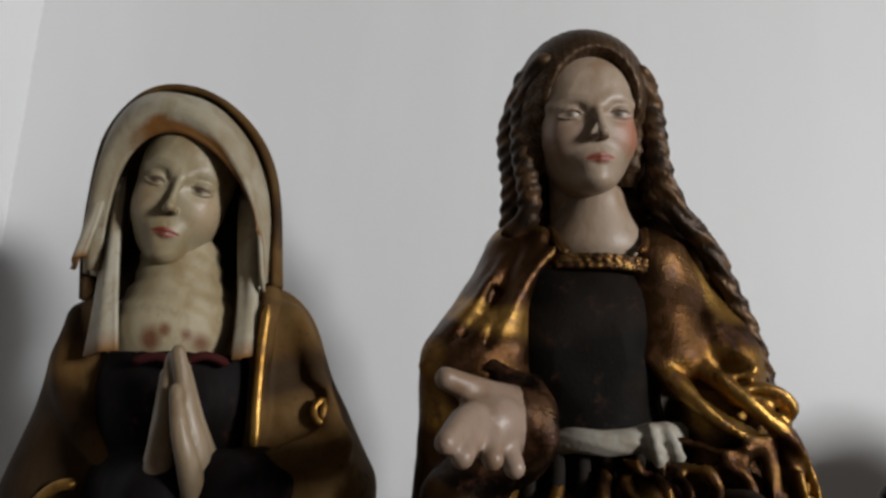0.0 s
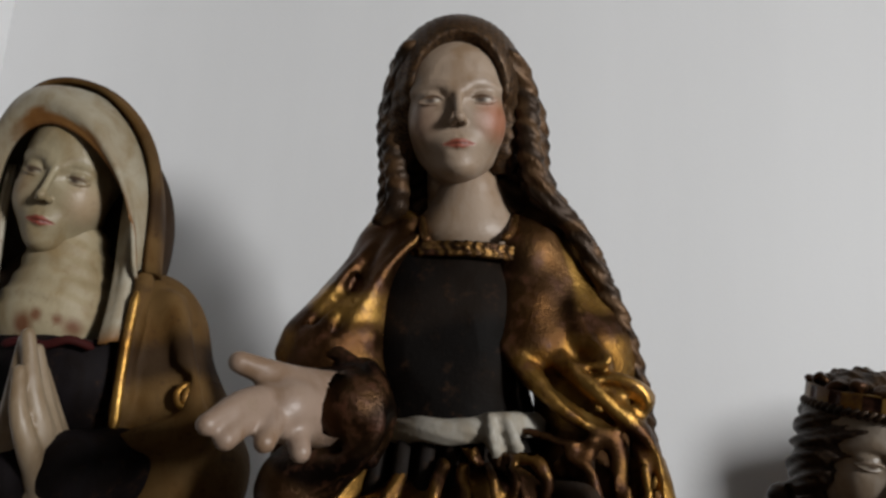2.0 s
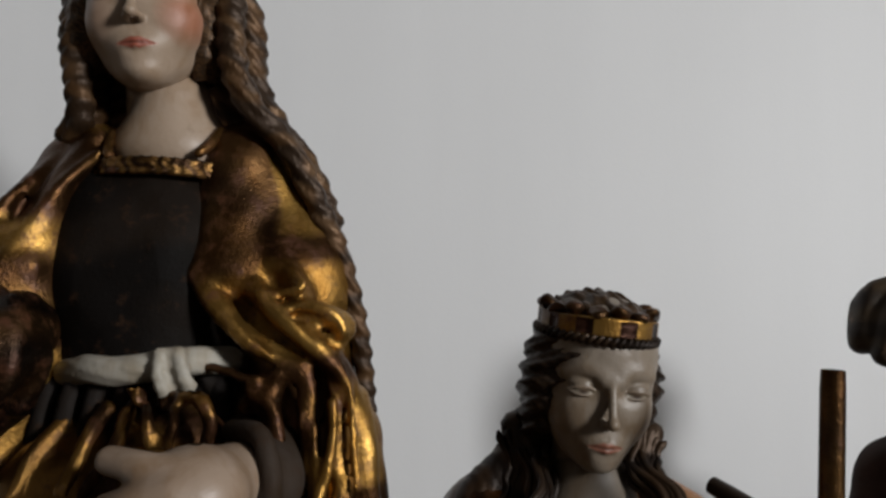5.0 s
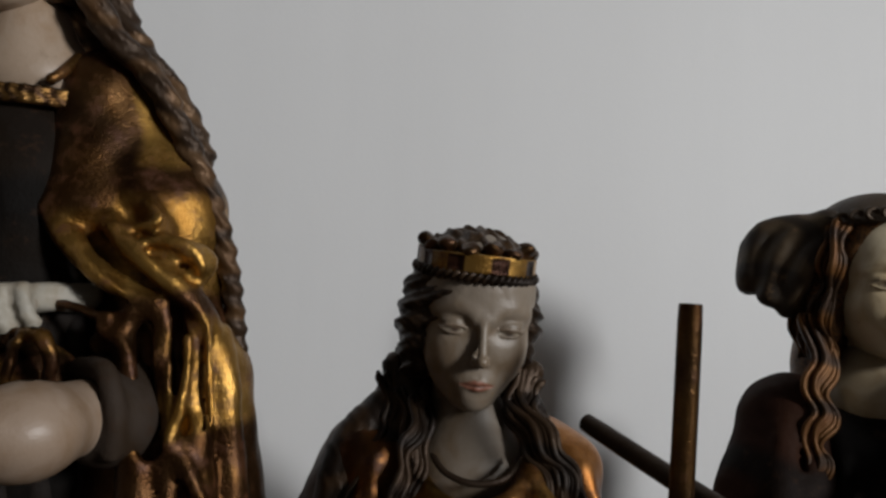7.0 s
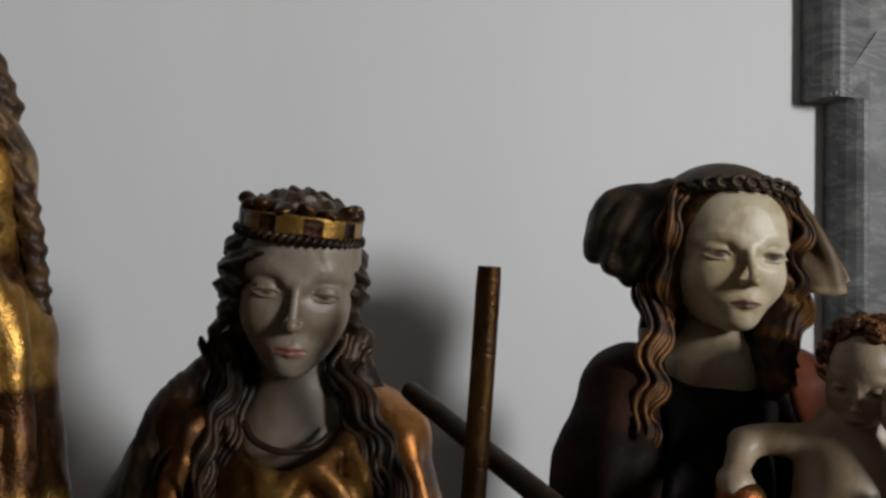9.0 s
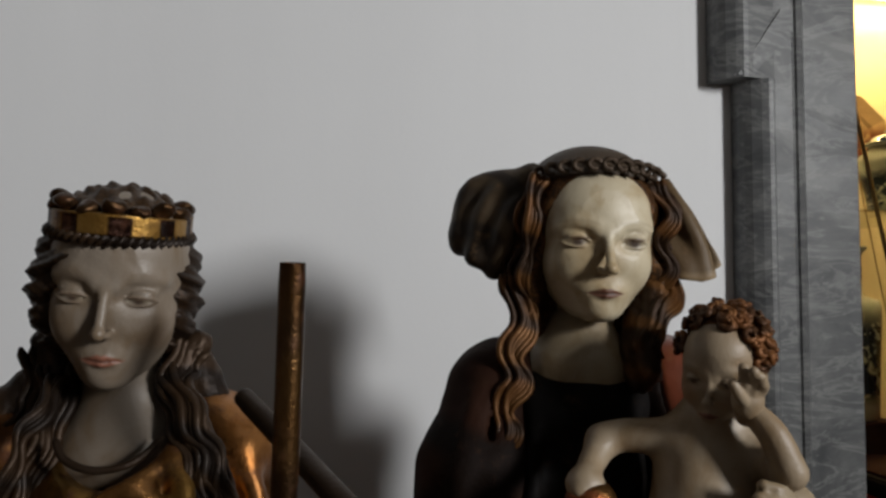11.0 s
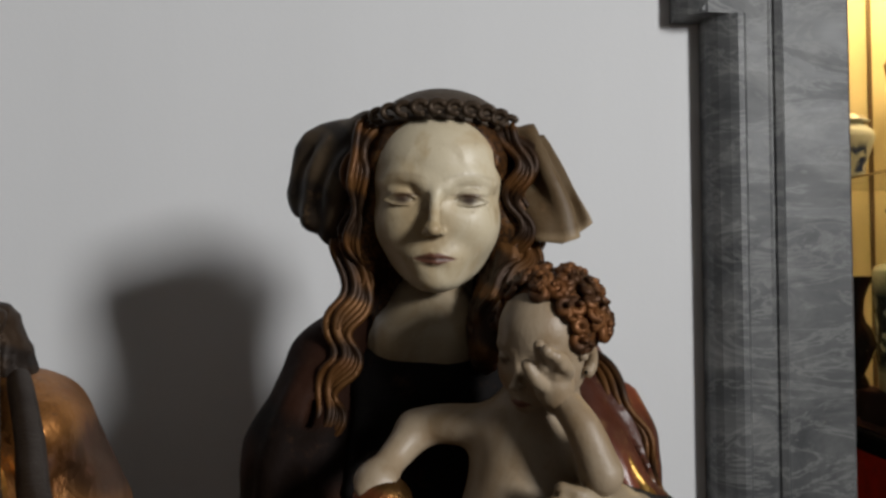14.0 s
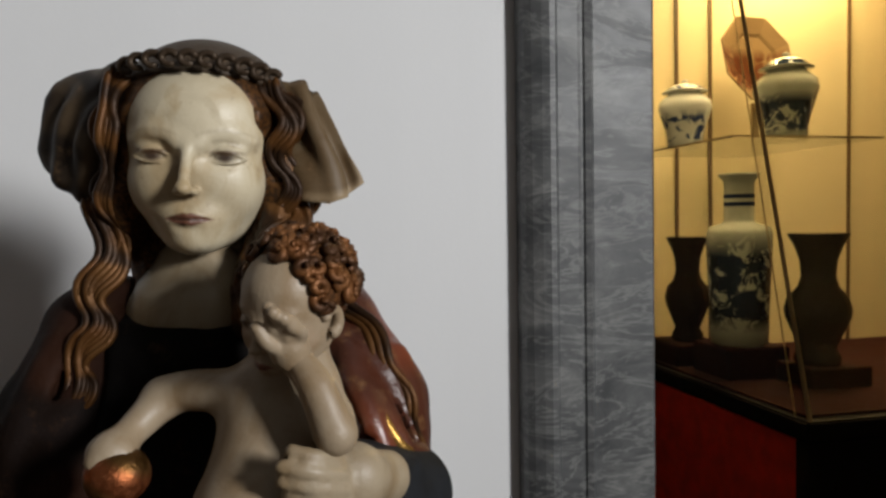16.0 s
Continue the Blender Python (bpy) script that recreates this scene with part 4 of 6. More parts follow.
def widow():
    """The veiled woman with hands joined in prayer."""
    c = Carving([SKIN, HAIR, GILT, CLOTH, LINEN])
    skin = (0.31, 0.262, 0.168)
    paint = face_paint(skin, (0.26, 0.06, 0.04), (0.45, 0.25, 0.16, 0.2, 0.25), (0.12, 0.08, 0.05), look_x=-0.3)
    m = head(c, (-0.2342, 0.6220, 1.6894), (0.0063, 0.0064, 0.0067), (4, 9, 14), paint, (0, 3.5, -18), full=1.08)
    # wimple rolls and bib
    f = Field((-0.37, 0.50, 1.45), (-0.11, 0.80, 1.66), 0.003)
    f.add(cone((-0.2440, 0.6780, 1.6280), (-0.2400, 0.6760, 1.5761), 0.036, 0.044))
    f.add(ball((-0.2460, 0.6900, 1.5574), (0.062, 0.06, 0.05)), 0.02)
    gx, gy, gz = f.grid()
    f.f += (0.0011 * np.sin(380 * gz + 70 * gx + 1.6 * np.sin(60 * gx)) * np.clip((gz - 1.565) / 0.01, 0, 1)).astype(np.float32)

    def bib(v):
        k = np.tile(vec((0.36, 0.305, 0.20)), (len(v), 1))
        for p, r in (((-0.2456, 0.6250, 1.5510), 0.012), ((-0.2059, 0.6250, 1.5503), 0.010), ((-0.2338, 0.6200, 1.5596), 0.007), ((-0.2168, 0.6200, 1.5565), 0.006)):
            k = k * (1 - near(v, p, (r, 0.05, r * 1.2))) + vec((0.16, 0.07, 0.035)) * near(v, p, (r, 0.05, r * 1.2))
        return k
    c.field(f, LINEN, bib)
    # white veil with an ochre hem, open round the face, and its falling ends
    rim = [(-0.309, 0.655, 1.612), (-0.302, 0.642, 1.662), (-0.290, 0.630, 1.702), (-0.268, 0.622, 1.727), (-0.239, 0.618, 1.733), (-0.205, 0.620, 1.716), (-0.177, 0.628, 1.682), (-0.161, 0.640, 1.640), (-0.157, 0.650, 1.595)]
    crest = [(-0.326, 0.678, 1.612), (-0.326, 0.670, 1.676), (-0.317, 0.664, 1.738), (-0.293, 0.660, 1.775), (-0.262, 0.659, 1.786), (-0.222, 0.660, 1.775), (-0.187, 0.664, 1.738), (-0.166, 0.672, 1.686), (-0.157, 0.682, 1.615)]
    brow = [(a[0] * 0.5 + b[0] * 0.5 - 0.002, min(a[1], b[1]) - 0.003, a[2] * 0.5 + b[2] * 0.5) for a, b in zip(rim, crest)]
    rear = [(-0.262 + (p[0] + 0.245) * 0.72, 0.735, p[2] * 0.9 + 0.165) for p in crest]

    def hem(u, v):
        w = np.clip((0.17 + 0.03 * np.sin(31 * v) - u) / 0.03, 0, 1)[:, None] * np.clip((v[:, None] - 0.3) / 0.1, 0, 1)
        return vec((0.22, 0.105, 0.03)) * w + vec((0.36, 0.325, 0.25)) * (1 - w)
    c.cloth([rim, brow, crest, rear], 0.004, LINEN, hem, ripple=0.0010, waves=2.2, along=2.5, uv=True)
    white = vec((0.40, 0.37, 0.30))

    def ends(u, v):
        w = np.clip((v - 0.93) / 0.03, 0, 1)[:, None]
        return white * (1 - w) + vec((0.24, 0.115, 0.035)) * w
    for inner, outer in (([(-0.296, 0.655, 1.706), (-0.291, 0.645, 1.655), (-0.283, 0.636, 1.600), (-0.2715, 0.628, 1.541)], [(-0.306, 0.668, 1.700), (-0.308, 0.662, 1.645), (-0.307, 0.655, 1.590), (-0.305, 0.645, 1.535)]),
                         ([(-0.303, 0.645, 1.722), (-0.304, 0.638, 1.680), (-0.309, 0.634, 1.645), (-0.314, 0.632, 1.622)], [(-0.322, 0.668, 1.722), (-0.325, 0.660, 1.680), (-0.328, 0.655, 1.640), (-0.331, 0.652, 1.612)]),
                         ([(-0.196, 0.680, 1.695), (-0.188, 0.668, 1.640), (-0.179, 0.652, 1.588), (-0.175, 0.636, 1.536)], [(-0.170, 0.672, 1.695), (-0.163, 0.662, 1.635), (-0.161, 0.655, 1.588), (-0.160, 0.642, 1.541)])):
        fold = [tuple(0.5 * (a + b) - (0.007 if i == 1 else 0) for i, (a, b) in enumerate(zip(p, q))) for p, q in zip(inner, outer)]
        c.cloth([inner, fold, outer], 0.004, LINEN, ends, ripple=0.0013, waves=1.4, along=0.4, uv=True)
    # mantle over head and shoulders
    olive = two_tone((0.13, 0.075, 0.028), (0.05, 0.03, 0.016), 38)
    over = [(-0.333, 0.70, 1.590), (-0.335, 0.69, 1.674), (-0.325, 0.684, 1.744), (-0.297, 0.676, 1.785), (-0.262, 0.672, 1.7955), (-0.218, 0.672, 1.785), (-0.180, 0.672, 1.745), (-0.158, 0.672, 1.690), (-0.149, 0.668, 1.605)]
    front = [(p[0], p[1] - 0.020, p[2] - (0.004 if 1 < i < 6 else 0)) for i, p in enumerate(over)]
    mid = [(-0.258 + (p[0] + 0.245) * 0.84, 0.73, 1.66 + (p[2] - 1.66) * 0.97) for p in over]
    back = [(-0.275 + (p[0] + 0.245) * 0.5, 0.80, 1.66 + (p[2] - 1.66) * 0.8) for p in over]
    c.cloth([front, over, mid, back], 0.006, CLOTH, olive, ripple=0.0008, waves=1.2, along=4)
    # added dark filler inside the hood, for the shaded gap beside the face
    f = Field((-0.40, 0.62, 1.50), (-0.12, 0.84, 1.80), 0.005)
    f.add(ball((-0.258, 0.755, 1.655), (0.078, 0.05, 0.115)))
    f.add(ball((-0.245, 0.735, 1.570), (0.075, 0.05, 0.06)), 0.02)
    c.field(f, CLOTH, UMBER)
    f = Field((-0.47, 0.50, 1.20), (0.02, 0.88, 1.64), 0.004)
    f.add(cone((-0.2665, 0.7400, 1.5841), (-0.2611, 0.7500, 1.5343), 0.07, 0.09))
    f.add(ball((-0.3090, 0.7150, 1.5456), (0.046, 0.05, 0.05)), 0.04)
    f.add(ball((-0.1725, 0.7150, 1.5547), (0.050, 0.05, 0.06)), 0.04)
    f.add(cone((-0.3183, 0.7050, 1.5187), (-0.3276, 0.6900, 1.4183), 0.040, 0.052), 0.03)
    f.add(cone((-0.1581, 0.7050, 1.5411), (-0.1157, 0.7000, 1.4257), 0.046, 0.064), 0.03)
    f.add(ball((-0.2287, 0.7200, 1.4142), (0.12, 0.06, 0.10)), 0.03)
    f.line([(-0.1524, 0.6550, 1.5983), (-0.1531, 0.6480, 1.5571), (-0.1541, 0.6450, 1.5084), (-0.1499, 0.6400, 1.4620)], 0.009, 0.009, 0.006)
    f.line([(-0.3307, 0.6800, 1.5737), (-0.3292, 0.6650, 1.5264), (-0.3080, 0.6550, 1.4832), (-0.2716, 0.6500, 1.4473)], 0.012, 0.012, 0.012)
    f.line([(-0.1354, 0.6800, 1.5819), (-0.1077, 0.6600, 1.5352), (-0.0874, 0.6500, 1.4827)], 0.009, 0.009, 0.016)
    f.line([(-0.1565, 0.6300, 1.4488), (-0.1169, 0.6350, 1.4635), (-0.0816, 0.6500, 1.4688)], 0.012, 0.012, 0.016)
    f.line([(-0.1490, 0.6300, 1.4670), (-0.1241, 0.6400, 1.4814), (-0.1041, 0.6500, 1.5105)], 0.008, 0.008, 0.012, cut=True)
    c.field(f, CLOTH, olive, rough=0.0006, freq=90)
    # dark gown, gilt hem, sleeve ends
    f = Field((-0.36, 0.50, 1.28), (-0.10, 0.78, 1.54), 0.0036)
    f.add(slab((-0.2318, 0.7000, 1.4758), (0.075, 0.06, 0.10), 0.05))
    f.add(ball((-0.2253, 0.6700, 1.5060), (0.06, 0.05, 0.05)), 0.03)
    f.add(cone((-0.2606, 0.6600, 1.4239), (-0.2102, 0.6000, 1.4277), 0.034, 0.032), 0.01)
    f.add(cone((-0.1433, 0.6600, 1.4332), (-0.1627, 0.6000, 1.4338), 0.034, 0.032), 0.01)
    c.field(f, CLOTH, (0.010, 0.008, 0.009), rough=0.0006, freq=90)
    c.sweep([(-0.1514, 0.6420, 1.5863), (-0.1522, 0.6380, 1.5465), (-0.1511, 0.6340, 1.5036), (-0.1485, 0.6300, 1.4625)], 0.0045, 0.0045, GILT, GOLD)
    c.sweep([(-0.2531, 0.6180, 1.5313), (-0.2341, 0.6160, 1.5357), (-0.2120, 0.6140, 1.5327), (-0.1929, 0.6180, 1.5385), (-0.1768, 0.6300, 1.5329)], 0.004, 0.004, CLOTH, (0.05, 0.012, 0.012))
    c.sweep([(-0.3280, 0.6400, 1.4144), (-0.3075, 0.6320, 1.4284), (-0.2909, 0.6300, 1.4319)], 0.005, 0.005, GILT, GOLD)
    for q in ([(-0.0984, 0.6520, 1.5084), (-0.1048, 0.6480, 1.4985), (-0.0989, 0.6460, 1.4879), (-0.0915, 0.6520, 1.4943), (-0.0984, 0.6520, 1.5084)], [(-0.0961, 0.6480, 1.5051), (-0.0969, 0.6450, 1.4894)]):
        c.sweep(q, 0.0035, 0.0035, GILT, GOLD)
    # joined palms
    f = Field((-0.31, 0.46, 1.24), (-0.14, 0.70, 1.58), 0.0024)
    for pts, r0, r1 in (([(-0.2060, 0.5780, 1.5332), (-0.2066, 0.5780, 1.4878), (-0.2087, 0.5820, 1.4584), (-0.2143, 0.6000, 1.4151)], 0.0055, 0.013), ([(-0.2140, 0.5920, 1.5214), (-0.2135, 0.5920, 1.4745), (-0.2169, 0.6000, 1.4358)], 0.0055, 0.012),
                        ([(-0.2002, 0.5720, 1.5382), (-0.1879, 0.5720, 1.4927), (-0.1810, 0.5780, 1.4638), (-0.1755, 0.5950, 1.4173)], 0.0055, 0.013), ([(-0.1996, 0.5860, 1.5270), (-0.1851, 0.5880, 1.4758), (-0.1743, 0.5980, 1.4377)], 0.0055, 0.014),
                        ([(-0.1995, 0.5980, 1.5108), (-0.1835, 0.6000, 1.4669), (-0.1684, 0.6080, 1.4243)], 0.0055, 0.014), ([(-0.1943, 0.5600, 1.5089), (-0.1870, 0.5560, 1.4807), (-0.1804, 0.5620, 1.4566), (-0.1779, 0.5800, 1.4311)], 0.0052, 0.010)):
        f.line(pts, r0, r1, 0.0022)
    f.add(cone((-0.1744, 0.6000, 1.4208), (-0.1580, 0.6300, 1.4178), 0.022, 0.026), 0.012).add(cone((-0.2067, 0.6000, 1.4175), (-0.2356, 0.6300, 1.4148), 0.020, 0.024), 0.012)
    c.field(f, SKIN, (0.27, 0.21, 0.145))
    robe(c, -0.22, 0.72, 0.17, 0.085, LEDGE, 1.33, CLOTH, olive, 1.1, phase=1.0)
    return c.done("widow_statue", (-0.22, 0.72, LEDGE), "praying veiled wooden saint with white wimple, worn brown mantle")


def crowned():
    """The crowned saint who holds a saltire of two staves."""
    c = Carving([SKIN, HAIR, GILT, CLOTH, LINEN])
    skin = (0.215, 0.178, 0.142)
    paint = face_paint(skin, (0.26, 0.11, 0.075), (0.36, 0.28, 0.22, 0.15, 0.2), (0.2, 0.15, 0.11))
    m = head(c, (0.4932, 0.6360, 1.4757), (0.0067, 0.0062, 0.0063), (9, 4, 6), paint, (0, 3.0, -18), full=1.04, chin=-0.1, face=(9, 4, 2))
    # throat and breast darker than the face: shade painted into the colour
    f = Field((0.38, 0.56, 1.30), (0.58, 0.84, 1.44), 0.003)
    f.add(cone((0.4908, 0.7100, 1.3967), (0.4922, 0.7060, 1.3658), 0.034, 0.038))
    f.add(ball((0.4916, 0.7150, 1.3562), (0.055, 0.052, 0.03)), 0.03)
    c.field(f, SKIN, (0.17, 0.14, 0.112))
    hair = two_tone((0.046, 0.027, 0.015), (0.018, 0.012, 0.009), 150)
    f = Field((-10.8, -9.8, -10), (10.8, 12.5, 13.8), 0.2)
    f.add(ball((0, 1.6, 2.7), (7.5, 8.8, 8.4)))
    for s in (-1, 1):
        f.add(ball((s * 6.1, 0.6, -0.6), (2.5, 4.3, 5.6)), 1.2)
        f.add(ball((s * 5.4, 3.0, -5.0), (2.4, 4.0, 4.2)), 1.5)
    f.cut(ball((-0.1, -10, -3.6), (6.1, 10.2, 9.6)), 0.6)
    f.cut(ball((0, -3.4, -10), (5.2, 6, 6)), 0.6)
    gx, gy, gz = f.grid()
    turn = np.arctan2(np.abs(gx), -(gy - 1.2))
    low = np.clip((5.4 - gz) / 1.5, 0, 1)
    f.f += (low * (0.34 * np.sin(2.2 * gz + 6.0 * turn + 0.8 * np.sin(0.9 * gz)) + 0.14 * np.sin(4.4 * gz + 16 * turn)) + 0.06 * np.sin(5 * gz + 3 * gx)).astype(np.float32)
    c.field(f, HAIR, hair, m)
    # crown: a gilt band with dark gems, a twisted roll below, curls above
    f = Field((-9, -10.5, 5), (9, 11.5, 13.6), 0.16)
    gx, gy, gz = f.grid()
    rad = (np.sqrt((gx / 6.5) ** 2 + ((gy - 0.9) / 8.45) ** 2) - 1) * 6.6
    ang = np.arctan2(gx, -(gy - 0.9))
    lift = gz - 7.2 - 0.15 * np.cos(3 * ang)
    f.f = (np.maximum(np.abs(rad) - 0.42, np.abs(lift) - 1.0) - 0.12 + 0.22 * np.clip(np.sin(11 * ang + 0.4) - 0.3, 0, 1) * (np.abs(lift) < 0.75)).astype(np.float32)

    def gems(v):
        a = np.arctan2(v[:, 0], -(v[:, 1] - 0.9))
        w = np.clip((np.sin(11 * a + 0.4) - 0.1) * 5, 0, 1)[:, None] * (np.abs(v[:, 2:3] - 7.2) < 0.95)
        # gold is fullest at the front right, brown towards the left and back
        uneven = np.clip(1.5 * np.cos(0.9 * (a - 0.35)) - 0.45, 0.12, 1)[:, None]
        return (vec(GOLD) * uneven + vec(BROWN) * (1 - uneven)) * (1 - w) + vec((0.03, 0.014, 0.01)) * w
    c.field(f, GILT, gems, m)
    low = [on(m, (6.85 * math.sin(a), 0.9 - 8.75 * math.cos(a), 5.7)) for a in np.linspace(-2.6, 2.6, 27)]
    c.locks(low, 0.0046, 0.0046, HAIR, hair, 22, 2, n=4)
    f = Field((-9, -10, 6), (9, 11.5, 13.8), 0.2)
    f.add(ball((0, 1.2, 6.0), (6.6, 8.7, 5.2)))
    gx, gy, gz = f.grid()
    f.f += (0.38 * np.sin(1.7 * gx + 0.6) * np.sin(1.5 * gy + 0.4 * gx) + 0.14 * np.sin(4 * gx + 3 * gz + 2 * np.sin(gy))).astype(np.float32)
    c.field(f, HAIR, two_tone(BROWN, UMBER, 120), m)
    for k, a in enumerate(np.linspace(-2.0, 2.0, 11)):
        q = on(m, (6.1 * math.sin(a), 0.9 - 8.0 * math.cos(a), 8.7 + 0.4 * (k % 2)))
        f = Field([v - 0.014 for v in q], [v + 0.014 for v in q], 0.0016)
        f.add(ball(q, (0.008, 0.007, 0.0055)))
        c.field(f, GILT, BROWN, rough=0.0012, freq=300)
    f = Field((0.33, 0.55, 1.18), (0.68, 0.80, 1.54), 0.0028)
    f.line([(0.455, 0.725, 1.440), (0.425, 0.718, 1.402), (0.406, 0.712, 1.385), (0.392, 0.704, 1.358), (0.384, 0.694, 1.31)], 0.020, 0.020, 0.008)
    f.line([(0.463, 0.735, 1.420), (0.440, 0.725, 1.398), (0.425, 0.712, 1.365)], 0.024, 0.020, 0.008)
    f.line([(0.525, 0.735, 1.430), (0.545, 0.725, 1.395), (0.556, 0.712, 1.365)], 0.020, 0.016, 0.008)
    c.tress([(0.5235, 0.684, 1.424), (0.542, 0.658, 1.394), (0.557, 0.645, 1.369), (0.566, 0.640, 1.340), (0.570, 0.636, 1.29)], 0.010, 0.0038, HAIR, hair, 3.2, 0.0032, 4, 8)
    c.tress([(0.452, 0.690, 1.418), (0.446, 0.664, 1.395), (0.437, 0.650, 1.372), (0.433, 0.642, 1.340), (0.432, 0.640, 1.29)], 0.009, 0.0036, HAIR, hair, 3.0, 0.0030, 4, 8)
    for pts, r0, r1 in (([(0.5426, 0.7000, 1.4380), (0.5308, 0.6900, 1.4163), (0.5437, 0.6680, 1.3914), (0.5576, 0.6550, 1.3687), (0.5697, 0.6450, 1.3404), (0.5758, 0.6400, 1.2977)], 0.013, 0.009), ([(0.5362, 0.7000, 1.4289), (0.5259, 0.6900, 1.4074), (0.5354, 0.6680, 1.3849), (0.5486, 0.6500, 1.3594), (0.5601, 0.6420, 1.3291)], 0.008, 0.006),
                        ([(0.4336, 0.7200, 1.4385), (0.4371, 0.7100, 1.3990), (0.4228, 0.7000, 1.3739), (0.4073, 0.6900, 1.3458), (0.3992, 0.6800, 1.3108)], 0.018, 0.014), ([(0.4445, 0.7100, 1.4259), (0.4489, 0.6900, 1.3931), (0.4443, 0.6750, 1.3618), (0.4373, 0.6650, 1.3312), (0.4322, 0.6600, 1.2925)], 0.013, 0.009),
                        ([(0.4273, 0.7300, 1.3962), (0.4056, 0.7200, 1.3814), (0.3919, 0.7100, 1.3543), (0.3814, 0.7000, 1.3220)], 0.016, 0.012)):
        f.line(pts, r0 * 0.8, r1 * 0.8, 0.004)
        c.tress([(p[0], p[1] - 0.6 * r0, p[2]) for p in pts], r0 * 1.7, 0.0036, HAIR, hair, len(pts) * 0.75, 0.0024, 5, 8)
    gx, gy, gz = f.grid()
    f.f += (0.0008 * np.sin(700 * gx + 1.5 * np.sin(260 * gz) + 300 * gy)).astype(np.float32)
    c.field(f, HAIR, hair)
    # dark shoulders, gilt gown; side light painted in, brighter towards the right
    f = Field((0.28, 0.52, 1.12), (0.70, 0.92, 1.42), 0.004)
    f.add(ball((0.4429, 0.7500, 1.3417), (0.07, 0.06, 0.055)))
    f.add(ball((0.5330, 0.7400, 1.3440), (0.058, 0.05, 0.055)), 0.04)
    f.add(cone((0.4260, 0.7400, 1.3437), (0.3959, 0.7300, 1.2738), 0.055, 0.065), 0.03)
    f.add(cone((0.554, 0.718, 1.350), (0.570, 0.710, 1.270), 0.044, 0.048), 0.03)
    f.add(ball((0.4974, 0.7500, 1.2803), (0.12, 0.085, 0.08)), 0.03)
    f.add(ball((0.406, 0.715, 1.370), (0.026, 0.035, 0.026)), 0.02)
    f.add(ball((0.576, 0.700, 1.362), (0.024, 0.026, 0.022)), 0.02)
    f.line([(0.4133, 0.6900, 1.3500), (0.4078, 0.6650, 1.3272), (0.4146, 0.6600, 1.2927)], 0.01, 0.01, 0.012)
    f.line([(0.5780, 0.676, 1.362), (0.5880, 0.668, 1.335), (0.5950, 0.662, 1.298)], 0.008, 0.008, 0.010)
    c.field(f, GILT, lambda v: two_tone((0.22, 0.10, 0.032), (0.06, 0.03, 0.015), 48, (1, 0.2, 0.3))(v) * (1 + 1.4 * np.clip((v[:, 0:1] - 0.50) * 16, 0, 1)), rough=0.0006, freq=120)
    f = Field((0.38, 0.54, 1.14), (0.62, 0.80, 1.40), 0.0034)
    f.add(ball((0.4987, 0.7000, 1.3175), (0.078, 0.07, 0.065)))
    f.add(ball((0.5327, 0.7000, 1.3484), (0.03, 0.045, 0.035)), 0.02)
    for q in ([(0.5275, 0.6680, 1.3722), (0.5241, 0.6450, 1.3604), (0.5050, 0.6350, 1.3508), (0.4907, 0.6300, 1.3327)], [(0.5362, 0.6520, 1.3630), (0.5450, 0.6350, 1.3390), (0.5499, 0.6300, 1.3130)], [(0.5130, 0.6320, 1.3515), (0.5293, 0.6280, 1.3370), (0.5341, 0.6250, 1.3147)], [(0.4615, 0.6700, 1.3588), (0.4778, 0.6400, 1.3417), (0.4837, 0.6320, 1.3129)]):
        f.line(q, 0.008, 0.008, 0.008)
    f.cut(ball((0.4916, 0.6900, 1.3938), (0.044, 0.09, 0.055)), 0.006)
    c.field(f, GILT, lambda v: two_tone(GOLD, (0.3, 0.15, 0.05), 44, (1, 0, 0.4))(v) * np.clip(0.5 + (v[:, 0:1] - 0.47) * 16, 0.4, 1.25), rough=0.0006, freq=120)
    c.sweep([(0.4584, 0.6550, 1.3801), (0.4685, 0.6420, 1.3687), (0.4889, 0.6350, 1.3624), (0.5121, 0.6380, 1.3659), (0.5273, 0.6550, 1.3788)], 0.0026, 0.0026, HAIR, UMBER)
    robe(c, 0.50, 0.735, 0.13, 0.08, LEDGE, 1.22, GILT, OLDGOLD, 1.1, phase=2.0)
    # the two staves
    c.sweep([(0.6161, 0.5530, 1.4950), (0.6143, 0.5580, 1.4217), (0.6119, 0.5630, 1.3440), (0.6090, 0.5700, 1.2379)], 0.0078, 0.008, GILT, two_tone((0.13, 0.07, 0.026), BROWN, 60), n=6, seg=12, tip=0.94)
    c.sweep([(0.5790, 0.6650, 1.4029), (0.6169, 0.6000, 1.3783), (0.6462, 0.5450, 1.3599), (0.6815, 0.5000, 1.3361)], 0.0075, 0.0078, HAIR, UMBER, n=6, seg=12, tip=0.94)
    return c.done("crowned_statue", (0.51, 0.74, LEDGE), "gilded wooden saint with crown, curled hair and crossed staves")


